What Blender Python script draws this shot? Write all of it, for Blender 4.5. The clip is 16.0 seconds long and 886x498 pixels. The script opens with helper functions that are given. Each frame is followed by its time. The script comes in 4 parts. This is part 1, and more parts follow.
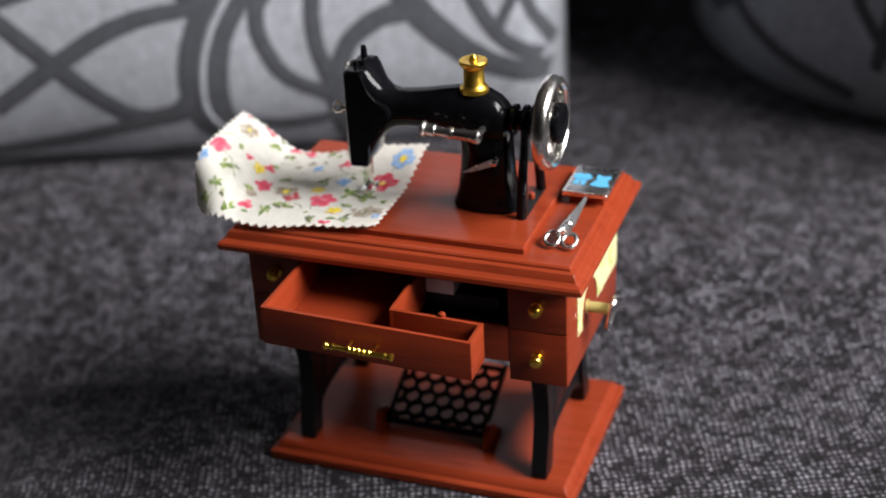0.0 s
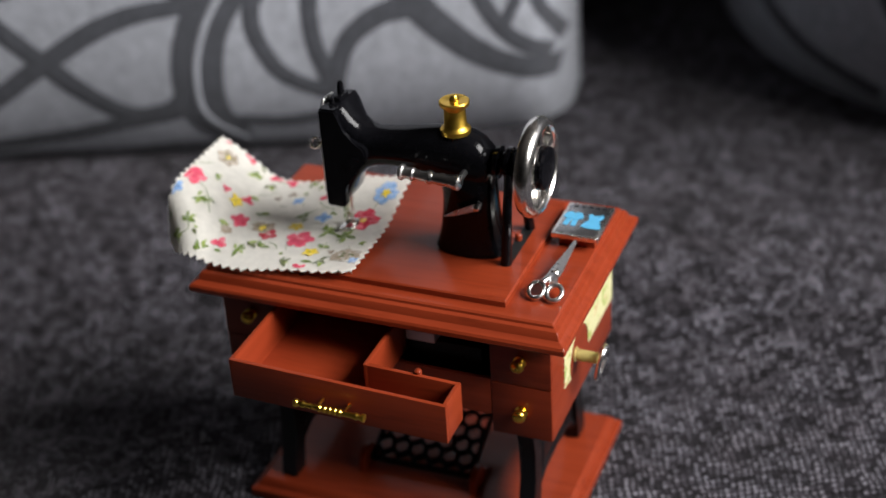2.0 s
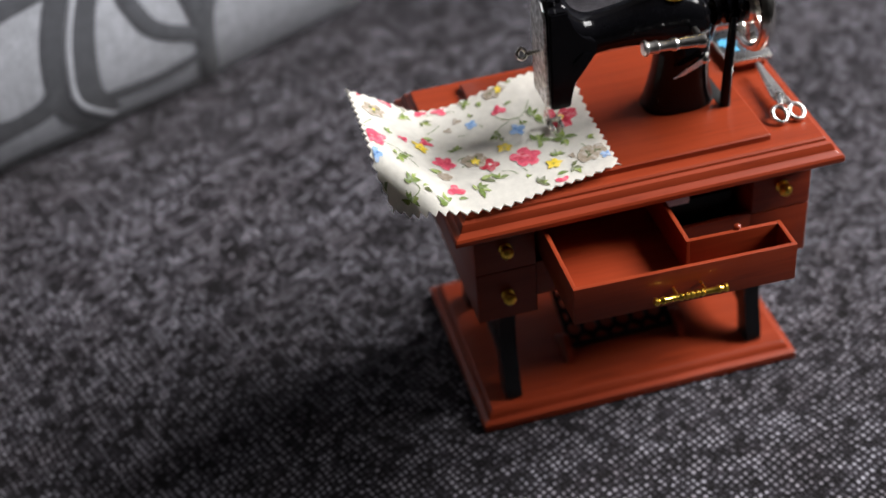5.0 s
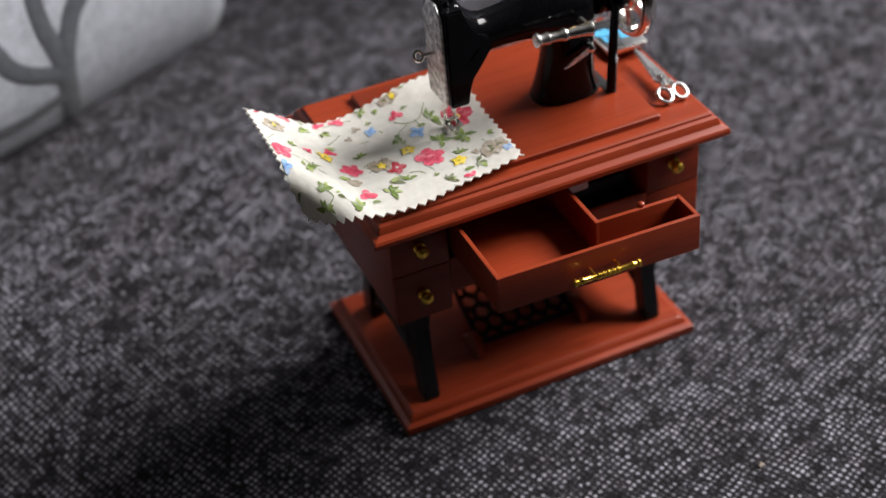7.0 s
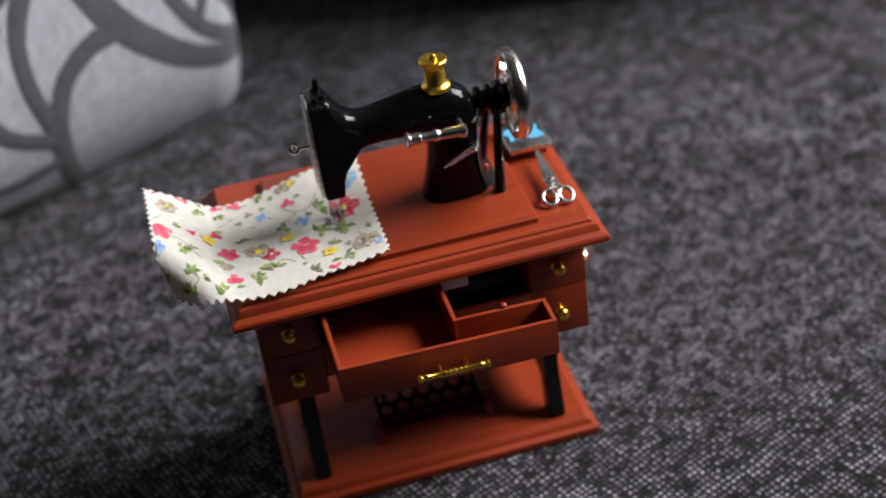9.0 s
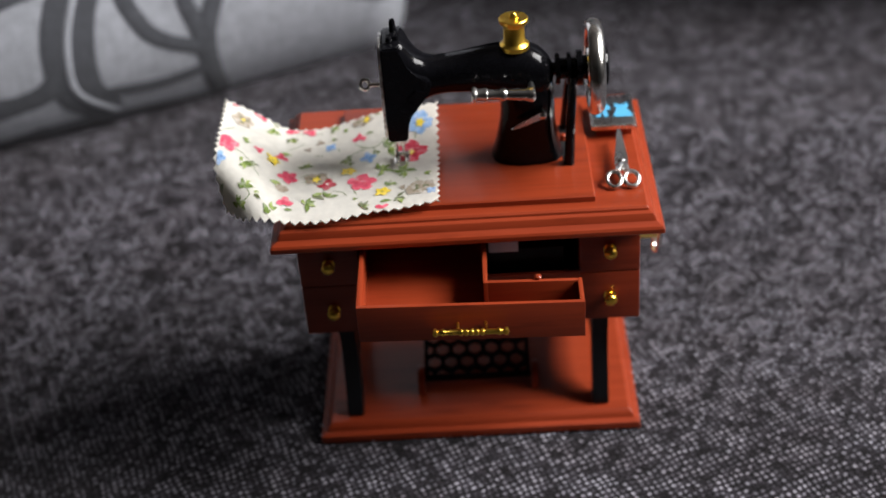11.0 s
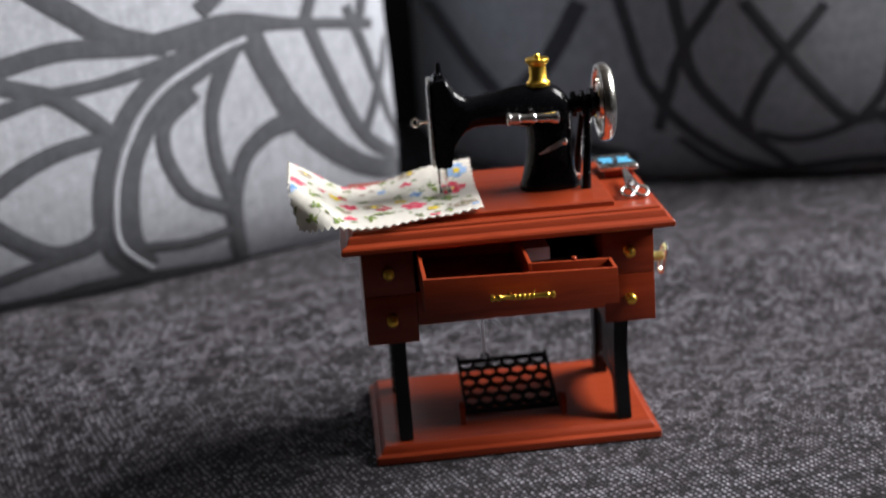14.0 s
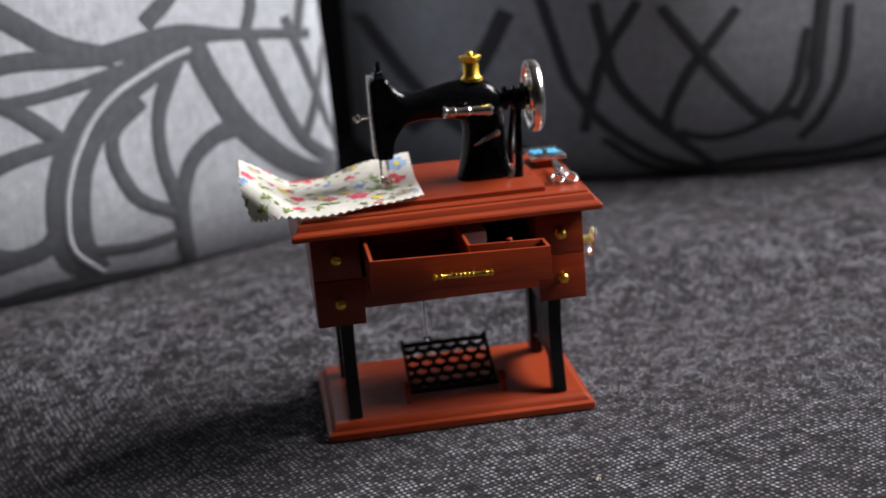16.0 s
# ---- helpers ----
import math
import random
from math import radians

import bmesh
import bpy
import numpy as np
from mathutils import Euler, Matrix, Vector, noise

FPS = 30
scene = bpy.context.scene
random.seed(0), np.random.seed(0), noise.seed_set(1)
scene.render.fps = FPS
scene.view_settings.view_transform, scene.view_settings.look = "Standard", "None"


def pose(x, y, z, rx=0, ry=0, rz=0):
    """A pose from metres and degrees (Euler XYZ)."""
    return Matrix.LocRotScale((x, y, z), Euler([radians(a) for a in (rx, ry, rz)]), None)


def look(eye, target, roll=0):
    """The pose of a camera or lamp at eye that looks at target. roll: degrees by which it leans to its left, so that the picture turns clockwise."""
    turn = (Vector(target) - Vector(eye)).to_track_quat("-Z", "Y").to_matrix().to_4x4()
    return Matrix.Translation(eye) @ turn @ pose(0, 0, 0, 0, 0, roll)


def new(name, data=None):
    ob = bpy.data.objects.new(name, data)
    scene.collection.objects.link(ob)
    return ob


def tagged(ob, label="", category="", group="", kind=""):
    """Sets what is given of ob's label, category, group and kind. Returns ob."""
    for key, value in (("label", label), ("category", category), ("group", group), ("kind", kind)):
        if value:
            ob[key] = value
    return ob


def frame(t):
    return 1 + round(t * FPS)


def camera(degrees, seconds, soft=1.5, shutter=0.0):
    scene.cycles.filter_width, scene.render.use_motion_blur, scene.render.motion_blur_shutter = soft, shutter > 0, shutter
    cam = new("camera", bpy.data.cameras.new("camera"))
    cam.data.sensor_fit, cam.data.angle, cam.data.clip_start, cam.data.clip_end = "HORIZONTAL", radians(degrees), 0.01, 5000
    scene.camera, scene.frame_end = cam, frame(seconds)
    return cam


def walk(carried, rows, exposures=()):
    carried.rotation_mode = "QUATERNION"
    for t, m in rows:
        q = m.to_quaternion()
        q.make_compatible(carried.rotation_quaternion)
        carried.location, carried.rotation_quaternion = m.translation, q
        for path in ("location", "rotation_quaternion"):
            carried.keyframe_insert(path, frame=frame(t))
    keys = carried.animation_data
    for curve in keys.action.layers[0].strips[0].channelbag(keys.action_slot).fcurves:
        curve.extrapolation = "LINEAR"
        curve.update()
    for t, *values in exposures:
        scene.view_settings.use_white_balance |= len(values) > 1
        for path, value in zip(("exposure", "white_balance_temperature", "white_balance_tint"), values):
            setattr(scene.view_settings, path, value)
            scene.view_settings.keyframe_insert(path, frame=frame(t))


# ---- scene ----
cam = camera(33.1, 16.0, 1.6, 0.5)
cam.data.dof.use_dof = True
cam.data.dof.aperture_fstop = 5.6

# the camera's way: seconds, eye, a point 0.6 m ahead, lean
PATH = [
    (0, (0.2121, -0.4898, 0.4092), (0.0215, 0.0038, 0.1262), -2.99),
    (0.5, (0.2253, -0.4813, 0.4008), (0.0303, 0.0097, 0.1165), -2.82),
    (1, (0.2312, -0.4543, 0.3972), (0.0220, 0.0307, 0.1125), -2.85),
    (1.5, (0.2373, -0.4365, 0.4085), (0.0268, 0.0455, 0.1197), -2.47),
    (2, (0.2207, -0.4298, 0.4372), (0.0160, 0.0409, 0.1265), -3.79),
    (2.5, (0.2032, -0.4246, 0.4571), (0.0250, 0.0388, 0.1203), -5.94),
    (3, (0.1469, -0.4179, 0.4576), (-0.0031, 0.0374, 0.0968), -8.34),
    (3.5, (0.0625, -0.4232, 0.4584), (-0.0317, 0.0306, 0.0774), -8.33),
    (4, (-0.0272, -0.4213, 0.4619), (-0.0409, 0.0382, 0.0763), -6.35),
    (4.2, (-0.0663, -0.4185, 0.4647), (-0.0543, 0.0388, 0.0765), -6.02),
    (6.3, (-0.2129, -0.4467, 0.4819), (-0.0511, 0.0022, 0.1181), -5.91),
    (6.5, (-0.2152, -0.4422, 0.4780), (-0.0480, 0.0027, 0.1118), -5.70),
    (7, (-0.2169, -0.4288, 0.4703), (-0.0484, 0.0095, 0.0968), -5.12),
    (7.5, (-0.2065, -0.4361, 0.4782), (-0.0310, 0.0094, 0.1167), -5.23),
    (8, (-0.1781, -0.4586, 0.4870), (-0.0087, -0.0034, 0.1346), -5.55),
    (8.2, (-0.1613, -0.4694, 0.4872), (-0.0081, -0.0095, 0.1336), -6.13),
    (10.3, (0.0121, -0.4862, 0.4583), (0.0161, 0.0141, 0.1271), -6.01),
    (10.5, (0.0120, -0.4866, 0.4585), (0.0053, 0.0071, 0.1176), -5.45),
    (11, (0.0107, -0.4916, 0.4634), (-0.0097, -0.0035, 0.1150), -4.54),
    (11.5, (0.0057, -0.4909, 0.4678), (-0.0127, -0.0066, 0.1141), -3.43),
    (12, (-0.0002, -0.4857, 0.4676), (-0.0194, -0.0022, 0.1129), -3.01),
    (12.5, (-0.0093, -0.4791, 0.4478), (-0.0311, 0.0147, 0.1076), -3.54),
    (13, (-0.0364, -0.5279, 0.3976), (-0.0402, -0.0100, 0.0948), -4.18),
    (13.5, (-0.0541, -0.6072, 0.3416), (-0.0410, -0.0565, 0.1038), -5.37),
    (14, (-0.0760, -0.6711, 0.3244), (-0.0385, -0.0998, 0.1449), -4.25),
    (14.5, (-0.0784, -0.6944, 0.3119), (-0.0444, -0.1251, 0.1255), -4.44),
    (15, (-0.0808, -0.7126, 0.3069), (-0.0453, -0.1400, 0.1312), -4.59),
    (15.5, (-0.0868, -0.7282, 0.3138), (-0.0361, -0.1555, 0.1421), -4.41),
    (16, (-0.0890, -0.7223, 0.3180), (-0.0219, -0.1509, 0.1475), -4.82),
]

EXPOSURES = [(0, -0.12), (0.5, -0.2), (1.0, -0.3), (1.5, -0.38), (2.0, -0.5), (2.6, -0.52), (3.0, -0.45), (3.5, -0.27), (4.2, 0.02), (6.3, -0.15), (7.0, -0.12), (7.5, -0.2), (8.2, -0.3), (10.3, -0.2), (11.5, -0.12), (12.1, 0.0), (12.6, 0.14), (13.1, 0.28), (13.5, 0.4), (14.0, 0.05), (14.5, -0.04), (16, -0.04)]
walk(cam, [(t, look(eye, ahead, lean)) for t, eye, ahead, lean in PATH], EXPOSURES)

# ---- light ----
K = 0.05            # the toy is laid out in units of 5 cm

world = bpy.data.worlds.new("world")
scene.world = world
world.use_nodes = True
sky = world.node_tree.nodes.new("ShaderNodeTexSky")
sky.sky_type, sky.sun_disc = "NISHITA", False
sky.sun_elevation, sky.sun_rotation = radians(35), radians(-90)
backdrop = world.node_tree.nodes["Background"]
backdrop.inputs["Strength"].default_value = 0.05
world.node_tree.links.new(sky.outputs["Color"], backdrop.inputs["Color"])


def area_lamp(name, place, target, wide, high, watts, colour):
    lamp = bpy.data.lights.new(name, "AREA")
    lamp.shape, lamp.size, lamp.size_y = "RECTANGLE", wide, high
    lamp.energy, lamp.color = watts, colour
    ob = new(name, lamp)
    ob.matrix_world = look(place, target)
    return ob


# daylight through the room's one window
area_lamp("window_daylight", (1.54, 0.05, 1.38), (0.0, 0.03, 1.08), 1.15, 1.05, 138.0, (1.0, 0.978, 0.975))


# ---- materials ----
def shader(name):
    m = bpy.data.materials.new(name)
    m.use_nodes = True
    t = m.node_tree
    return m, t, t.nodes["Principled BSDF"]


def node(tree, kind, **values):
    n = tree.nodes.new(kind)
    for key, value in values.items():
        n.inputs[key.replace("_", " ")].default_value = value
    return n


def ramp(tree, source, stops):
    n = tree.nodes.new("ShaderNodeValToRGB")
    tree.links.new(source, n.inputs["Fac"])
    e = n.color_ramp.elements
    while len(e) < len(stops):
        e.new(0.5)
    for slot, (at, c) in zip(e, stops):
        slot.position = at
        slot.color = (*c, 1) if len(c) == 3 else c
    return n


def coords(tree, scale=(1, 1, 1), turn=(0, 0, 0), which="Object"):
    c = tree.nodes.new("ShaderNodeTexCoord")
    m = tree.nodes.new("ShaderNodeMapping")
    m.inputs["Scale"].default_value = scale
    m.inputs["Rotation"].default_value = turn
    tree.links.new(c.outputs[which], m.inputs["Vector"])
    return m.outputs["Vector"]


def bump(tree, bsdf, source, strength, distance):
    b = node(tree, "ShaderNodeBump", Strength=strength, Distance=distance)
    tree.links.new(source, b.inputs["Height"])
    tree.links.new(b.outputs["Normal"], bsdf.inputs["Normal"])
    return b


def noise_on(tree, vector, scale, detail=4.0, rough=0.55):
    n = node(tree, "ShaderNodeTexNoise", Scale=scale, Detail=detail, Roughness=rough)
    tree.links.new(vector, n.inputs["Vector"])
    return n


def mix(tree, fac, a, b, kind="MIX"):
    m = tree.nodes.new("ShaderNodeMix")
    m.data_type, m.blend_type = "RGBA", kind
    for socket, v in ((m.inputs[0], fac), (m.inputs[6], a), (m.inputs[7], b)):
        if isinstance(v, (int, float)):
            socket.default_value = v
        elif isinstance(v, tuple):
            socket.default_value = (*v, 1)
        else:
            tree.links.new(v, socket)
    return m.outputs[2]


def wood(name, grain_axis, dark, mid, light):
    """Red-brown veneer with dark streaks along one axis."""
    m, t, b = shader(name)
    s = [260.0, 260.0, 260.0]
    s[grain_axis] = 14.0
    fine = noise_on(t, coords(t, tuple(s)), 1.0, 5.0, 0.6)
    s = [70.0, 70.0, 70.0]
    s[grain_axis] = 7.0
    broad = noise_on(t, coords(t, tuple(s)), 1.0, 3.0, 0.5)
    c1 = ramp(t, fine.outputs["Fac"], [(0.3, dark), (0.46, mid), (0.75, light)])
    c2 = ramp(t, broad.outputs["Fac"], [(0.34, (0.78, 0.73, 0.71)), (0.46, (0.95, 0.95, 0.95)), (0.7, (1.0, 1.0, 1.0))])
    s = [150.0, 150.0, 150.0]
    s[grain_axis] = 22.0
    figure = noise_on(t, coords(t, tuple(s), (0.1, 0.25, 0.3)), 1.0, 4.0, 0.6)
    c3 = ramp(t, figure.outputs["Fac"], [(0.6, (1, 1, 1)), (0.7, (0.52, 0.44, 0.42))])
    veneer = mix(t, 0.55, c1.outputs["Color"], c2.outputs["Color"], "MULTIPLY")
    t.links.new(mix(t, 0.44, veneer, c3.outputs["Color"], "MULTIPLY"), b.inputs["Base Color"])
    r = ramp(t, broad.outputs["Fac"], [(0.3, (0.3, 0.3, 0.3)), (0.7, (0.42, 0.42, 0.42))])
    t.links.new(r.outputs["Color"], b.inputs["Roughness"])
    b.inputs["Specular IOR Level"].default_value = 0.22
    b.inputs["Coat Weight"].default_value = 0.16
    b.inputs["Coat Roughness"].default_value = 0.1
    bump(t, b, fine.outputs["Fac"], 0.12, 0.0002)
    return m


WOOD_X = wood("mahogany_veneer_along", 0, (0.232, 0.0319, 0.0101), (0.264, 0.0363, 0.0115), (0.314, 0.0467, 0.0159))
WOOD_Y = wood("mahogany_veneer_across", 1, (0.232, 0.0319, 0.0101), (0.264, 0.0363, 0.0115), (0.314, 0.0467, 0.0159))


def plain(name, colour, rough, metal=0.0, grain=0.0, scale=900.0, coat=0.0, vary=0.15):
    m, t, b = shader(name)
    n = noise_on(t, coords(t), scale, 4.0)
    lo = tuple(v * (1 - vary) for v in colour)
    hi = tuple(min(1.0, v * (1 + vary)) for v in colour)
    t.links.new(ramp(t, n.outputs["Fac"], [(0.3, lo), (0.7, hi)]).outputs["Color"], b.inputs["Base Color"])
    b.inputs["Metallic"].default_value = metal
    big = noise_on(t, coords(t), 90.0, 3.0)
    t.links.new(ramp(t, big.outputs["Fac"], [(0.3, (rough * 0.75,) * 3), (0.7, (min(1, rough * 1.3),) * 3)]).outputs["Color"], b.inputs["Roughness"])
    b.inputs["Coat Weight"].default_value = coat
    if grain:
        bump(t, b, n.outputs["Fac"], grain, 0.0004)
    return m


BLACK = plain("glossy_black_plastic", (0.004, 0.004, 0.005), 0.13, grain=0.02, scale=400.0)
BLACK.node_tree.nodes["Principled BSDF"].inputs["Specular IOR Level"].default_value = 0.16
IRON = plain("satin_black_plastic", (0.006, 0.006, 0.007), 0.38, grain=0.05)
IRON.node_tree.nodes["Principled BSDF"].inputs["Specular IOR Level"].default_value = 0.25
CHROME = plain("chrome_plating", (0.94, 0.91, 0.86), 0.23, metal=1.0, grain=0.02, scale=300.0, vary=0.05)
GOLD = plain("gold_plating", (1.0, 0.61, 0.09), 0.28, metal=1.0, grain=0.03, scale=400.0, vary=0.08)
SATIN = plain("satin_chrome", (0.80, 0.79, 0.77), 0.27, metal=1.0, grain=0.03, scale=300.0, vary=0.06)
BRASS = plain("pale_brass", (0.56, 0.46, 0.18), 0.36, metal=0.4, vary=0.1)
PEWTER = plain("embossed_pewter", (0.72, 0.70, 0.66), 0.42, metal=1.0, grain=1.0, scale=420.0, vary=0.65)
BLUE = plain("sky_blue_enamel", (0.10, 0.42, 0.68), 0.4, vary=0.08)
TINPLATE = plain("polished_tinplate", (0.50, 0.50, 0.50), 0.27, metal=1.0, grain=0.03, scale=500.0, vary=0.12)
INK = plain("black_enamel", (0.02, 0.022, 0.026), 0.3)
STEEL = plain("grey_steel_sheet", (0.55, 0.57, 0.6), 0.35, metal=0.6, vary=0.1)
# near black for the shade inside the belt opening
SLOT_SHADE = plain("slot_shade", (0.004, 0.004, 0.004), 0.6)
# unseen ceiling, set near black so that it bounces little light
CEILING = plain("unseen_dark_ceiling", (0.045, 0.039, 0.035), 0.9, grain=0.2, scale=60.0, vary=0.05)
MOVEMENT = plain("pale_grey_plastic", (0.78, 0.8, 0.84), 0.4, vary=0.05)
# unseen walls and floor, darkened so that shadows get little fill
WALL = plain("unseen_dark_wall", (0.04, 0.034, 0.031), 0.9, grain=0.2, scale=60.0, vary=0.05)
NORTH_WALL = plain("unseen_north_wall", (0.05, 0.043, 0.04), 0.9, grain=0.2, scale=60.0, vary=0.05)
FLOORING = plain("unseen_dark_floor", (0.045, 0.033, 0.024), 0.6, vary=0.25, scale=20.0)


def cloth(name, colour, vary, weave):
    m, t, b = shader(name)
    fine = noise_on(t, coords(t, (1, 1, 1)), weave, 3.0, 0.7)
    streak = noise_on(t, coords(t, (300, 300, 40)), 1.0, 3.0)
    a = ramp(t, fine.outputs["Fac"], [(0.3, tuple(v * (1 - vary) for v in colour)), (0.7, tuple(min(1, v * (1 + vary)) for v in colour))])
    s = ramp(t, streak.outputs["Fac"], [(0.3, (0.82,) * 3), (0.7, (1.0,) * 3)])
    cloud = ramp(t, noise_on(t, coords(t), 130.0, 4.0, 0.65).outputs["Fac"], [(0.35, (1 - vary,) * 3), (0.65, (1.0,) * 3)])
    both = mix(t, 1.0, a.outputs["Color"], s.outputs["Color"], "MULTIPLY")
    t.links.new(mix(t, 1.0, both, cloud.outputs["Color"], "MULTIPLY"), b.inputs["Base Color"])
    b.inputs["Roughness"].default_value = 0.9
    b.inputs["Sheen Weight"].default_value = 0.15
    bump(t, b, fine.outputs["Fac"], 0.4, 0.0006)
    return m


def lace_paper():
    """Cream lace paper with a faint faded rose print."""
    m, t, b = shader("cream_lace_sticker")
    n = noise_on(t, coords(t), 1500.0, 4.0)
    base = ramp(t, n.outputs["Fac"], [(0.3, (0.60, 0.56, 0.27)), (0.7, (0.78, 0.75, 0.45))])
    rose = ramp(t, noise_on(t, coords(t), 170.0, 3.0).outputs["Fac"], [(0.6, (1, 1, 1)), (0.68, (0.9, 0.5, 0.38))])
    leafy = ramp(t, noise_on(t, coords(t, (1, 1, 1), (1, 2, 0)), 210.0, 3.0).outputs["Fac"], [(0.52, (1, 1, 1)), (0.62, (0.62, 0.74, 0.38))])
    both = mix(t, 1.0, rose.outputs["Color"], leafy.outputs["Color"], "MULTIPLY")
    t.links.new(mix(t, 1.0, base.outputs["Color"], both, "MULTIPLY"), b.inputs["Base Color"])
    b.inputs["Roughness"].default_value = 0.7
    bump(t, b, n.outputs["Fac"], 0.5, 0.0004)
    return m


LACE = lace_paper()
PALE_CLOTH = cloth("pale_grey_upholstery", (0.465, 0.485, 0.535), 0.22, 900.0)
GREY_CLOTH = cloth("grey_upholstery", (0.47, 0.495, 0.545), 0.22, 900.0)
DARK_CLOTH = cloth("charcoal_upholstery", (0.03, 0.031, 0.034), 0.25, 900.0)
BAND_CLOTH = cloth("charcoal_woven_band", (0.085, 0.09, 0.105), 0.22, 900.0)
WHITE_COTTON = cloth("white_cotton", (0.95, 0.93, 0.86), 0.03, 1500.0)
glow = node(WHITE_COTTON.node_tree, "ShaderNodeBsdfTranslucent", Color=(0.9, 0.87, 0.78, 1))
blend = node(WHITE_COTTON.node_tree, "ShaderNodeMixShader", Fac=0.33)
links = WHITE_COTTON.node_tree.links
links.new(WHITE_COTTON.node_tree.nodes["Principled BSDF"].outputs[0], blend.inputs[1])
links.new(glow.outputs[0], blend.inputs[2])
links.new(blend.outputs[0], WHITE_COTTON.node_tree.nodes["Material Output"].inputs["Surface"])


def print_ink(name, colour, pale=0.45):
    """Dye that soaks unevenly into white cotton."""
    m, t, b = shader(name)
    n = noise_on(t, coords(t), 420.0, 4.0, 0.65)
    fade = tuple(v + (0.78 - v) * pale for v in colour)
    deep = tuple(v * 0.75 for v in colour)
    t.links.new(ramp(t, n.outputs["Fac"], [(0.36, deep), (0.5, colour), (0.66, fade)]).outputs["Color"], b.inputs["Base Color"])
    b.inputs["Roughness"].default_value = 0.9
    return m


PINK = print_ink("pink_print", (0.74, 0.085, 0.15), 0.32)
ROSE = print_ink("deep_rose_print", (0.62, 0.035, 0.075), 0.3)
RED = print_ink("red_print", (0.43, 0.012, 0.032), 0.25)
YELLOW = print_ink("yellow_print", (0.84, 0.62, 0.035), 0.25)
SKYBLUE = print_ink("blue_print", (0.28, 0.46, 0.75))
GREEN = print_ink("green_print", (0.15, 0.22, 0.04), 0.3)
OLIVE = print_ink("olive_print", (0.11, 0.13, 0.04), 0.3)
DEEPBLUE = print_ink("deep_blue_print", (0.13, 0.27, 0.58))
LEAFY = print_ink("pale_green_print", (0.30, 0.38, 0.09), 0.4)
TAUPE = print_ink("taupe_print", (0.40, 0.33, 0.25))


def tweed():
    """Coarse charcoal weave, threads about 2 mm apart, with pale slub knots on every other crossing."""
    m, t, b = shader("charcoal_tweed")
    v = coords(t, (1, 0.94, 1), (0, 0, radians(-23)))
    wobble = noise_on(t, v, 45.0, 3.0)
    shift = t.nodes.new("ShaderNodeVectorMath")
    shift.operation = "MULTIPLY_ADD"
    t.links.new(wobble.outputs["Color"], shift.inputs[0])
    shift.inputs[1].default_value = (0.006, 0.006, 0.0)
    t.links.new(v, shift.inputs[2])
    cells = node(t, "ShaderNodeTexVoronoi", Scale=345.0, Randomness=0.22)
    threads = node(t, "ShaderNodeTexVoronoi", Scale=690.0, Randomness=0.2)
    for n in (cells, threads):
        n.voronoi_dimensions = "2D"
        t.links.new(shift.outputs[0], n.inputs["Vector"])
    split = t.nodes.new("ShaderNodeSeparateColor")
    t.links.new(cells.outputs["Color"], split.inputs["Color"])
    tint = t.nodes.new("ShaderNodeSeparateColor")
    t.links.new(threads.outputs["Color"], tint.inputs["Color"])
    patch = noise_on(t, coords(t, (0.8, 1.0, 1), (0, 0, radians(-23))), 105.0, 3.0, 0.6)
    total = t.nodes.new("ShaderNodeMath")
    total.operation = "MULTIPLY_ADD"
    t.links.new(patch.outputs["Fac"], total.inputs[0])
    total.inputs[1].default_value = 2.4
    t.links.new(split.outputs["Red"], total.inputs[2])
    half = t.nodes.new("ShaderNodeMath")
    half.operation = "MULTIPLY"
    t.links.new(total.outputs[0], half.inputs[0])
    half.inputs[1].default_value = 0.375
    knot = ramp(t, half.outputs[0], [(0.40, (0.0132, 0.01155, 0.01375)), (0.52, (0.055, 0.0517, 0.0605)), (0.68, (0.242, 0.2354, 0.2684)), (0.86, (0.46, 0.45, 0.50))])
    yarn = ramp(t, tint.outputs["Green"], [(0.1, (0.0114, 0.00924, 0.01068)), (0.6, (0.0234, 0.02016, 0.02376)), (0.95, (0.0498, 0.0444, 0.0516))])
    groove = ramp(t, threads.outputs["Distance"], [(0.2, (1, 1, 1)), (0.55, (0.2, 0.2, 0.2))])
    clump = ramp(t, patch.outputs["Fac"], [(0.37, (0.62, 0.595, 0.6)), (0.5, (0.97, 0.955, 0.995)), (0.63, (1.6, 1.58, 1.65))])
    dyed = mix(t, 1.0, yarn.outputs["Color"], clump.outputs["Color"], "MULTIPLY")
    ground = mix(t, 1.0, dyed, groove.outputs["Color"], "MULTIPLY")
    disc = ramp(t, cells.outputs["Distance"], [(0.1, (1, 1, 1)), (0.42, (0, 0, 0))])
    woven = mix(t, disc.outputs["Color"], ground, knot.outputs["Color"])
    mottle = ramp(t, noise_on(t, coords(t, (1, 2.0, 1), (0, 0, radians(-12))), 26.0, 4.0, 0.65).outputs["Fac"], [(0.34, (0.6, 0.565, 0.57)), (0.5, (0.8, 0.785, 0.795)), (0.64, (1.02, 1.02, 1.04))])
    t.links.new(mix(t, 1.0, woven, mottle.outputs["Color"], "MULTIPLY"), b.inputs["Base Color"])
    b.inputs["Roughness"].default_value = 0.85
    b.inputs["Specular IOR Level"].default_value = 0.12
    b.inputs["Sheen Weight"].default_value = 0.06
    lift = mix(t, disc.outputs["Color"], groove.outputs["Color"], (1.0, 1.0, 1.0))
    bump(t, b, lift, 0.45, 0.0008)
    return m


TWEED = tweed()


# ---- mesh helpers ----
ORIGIN = {}


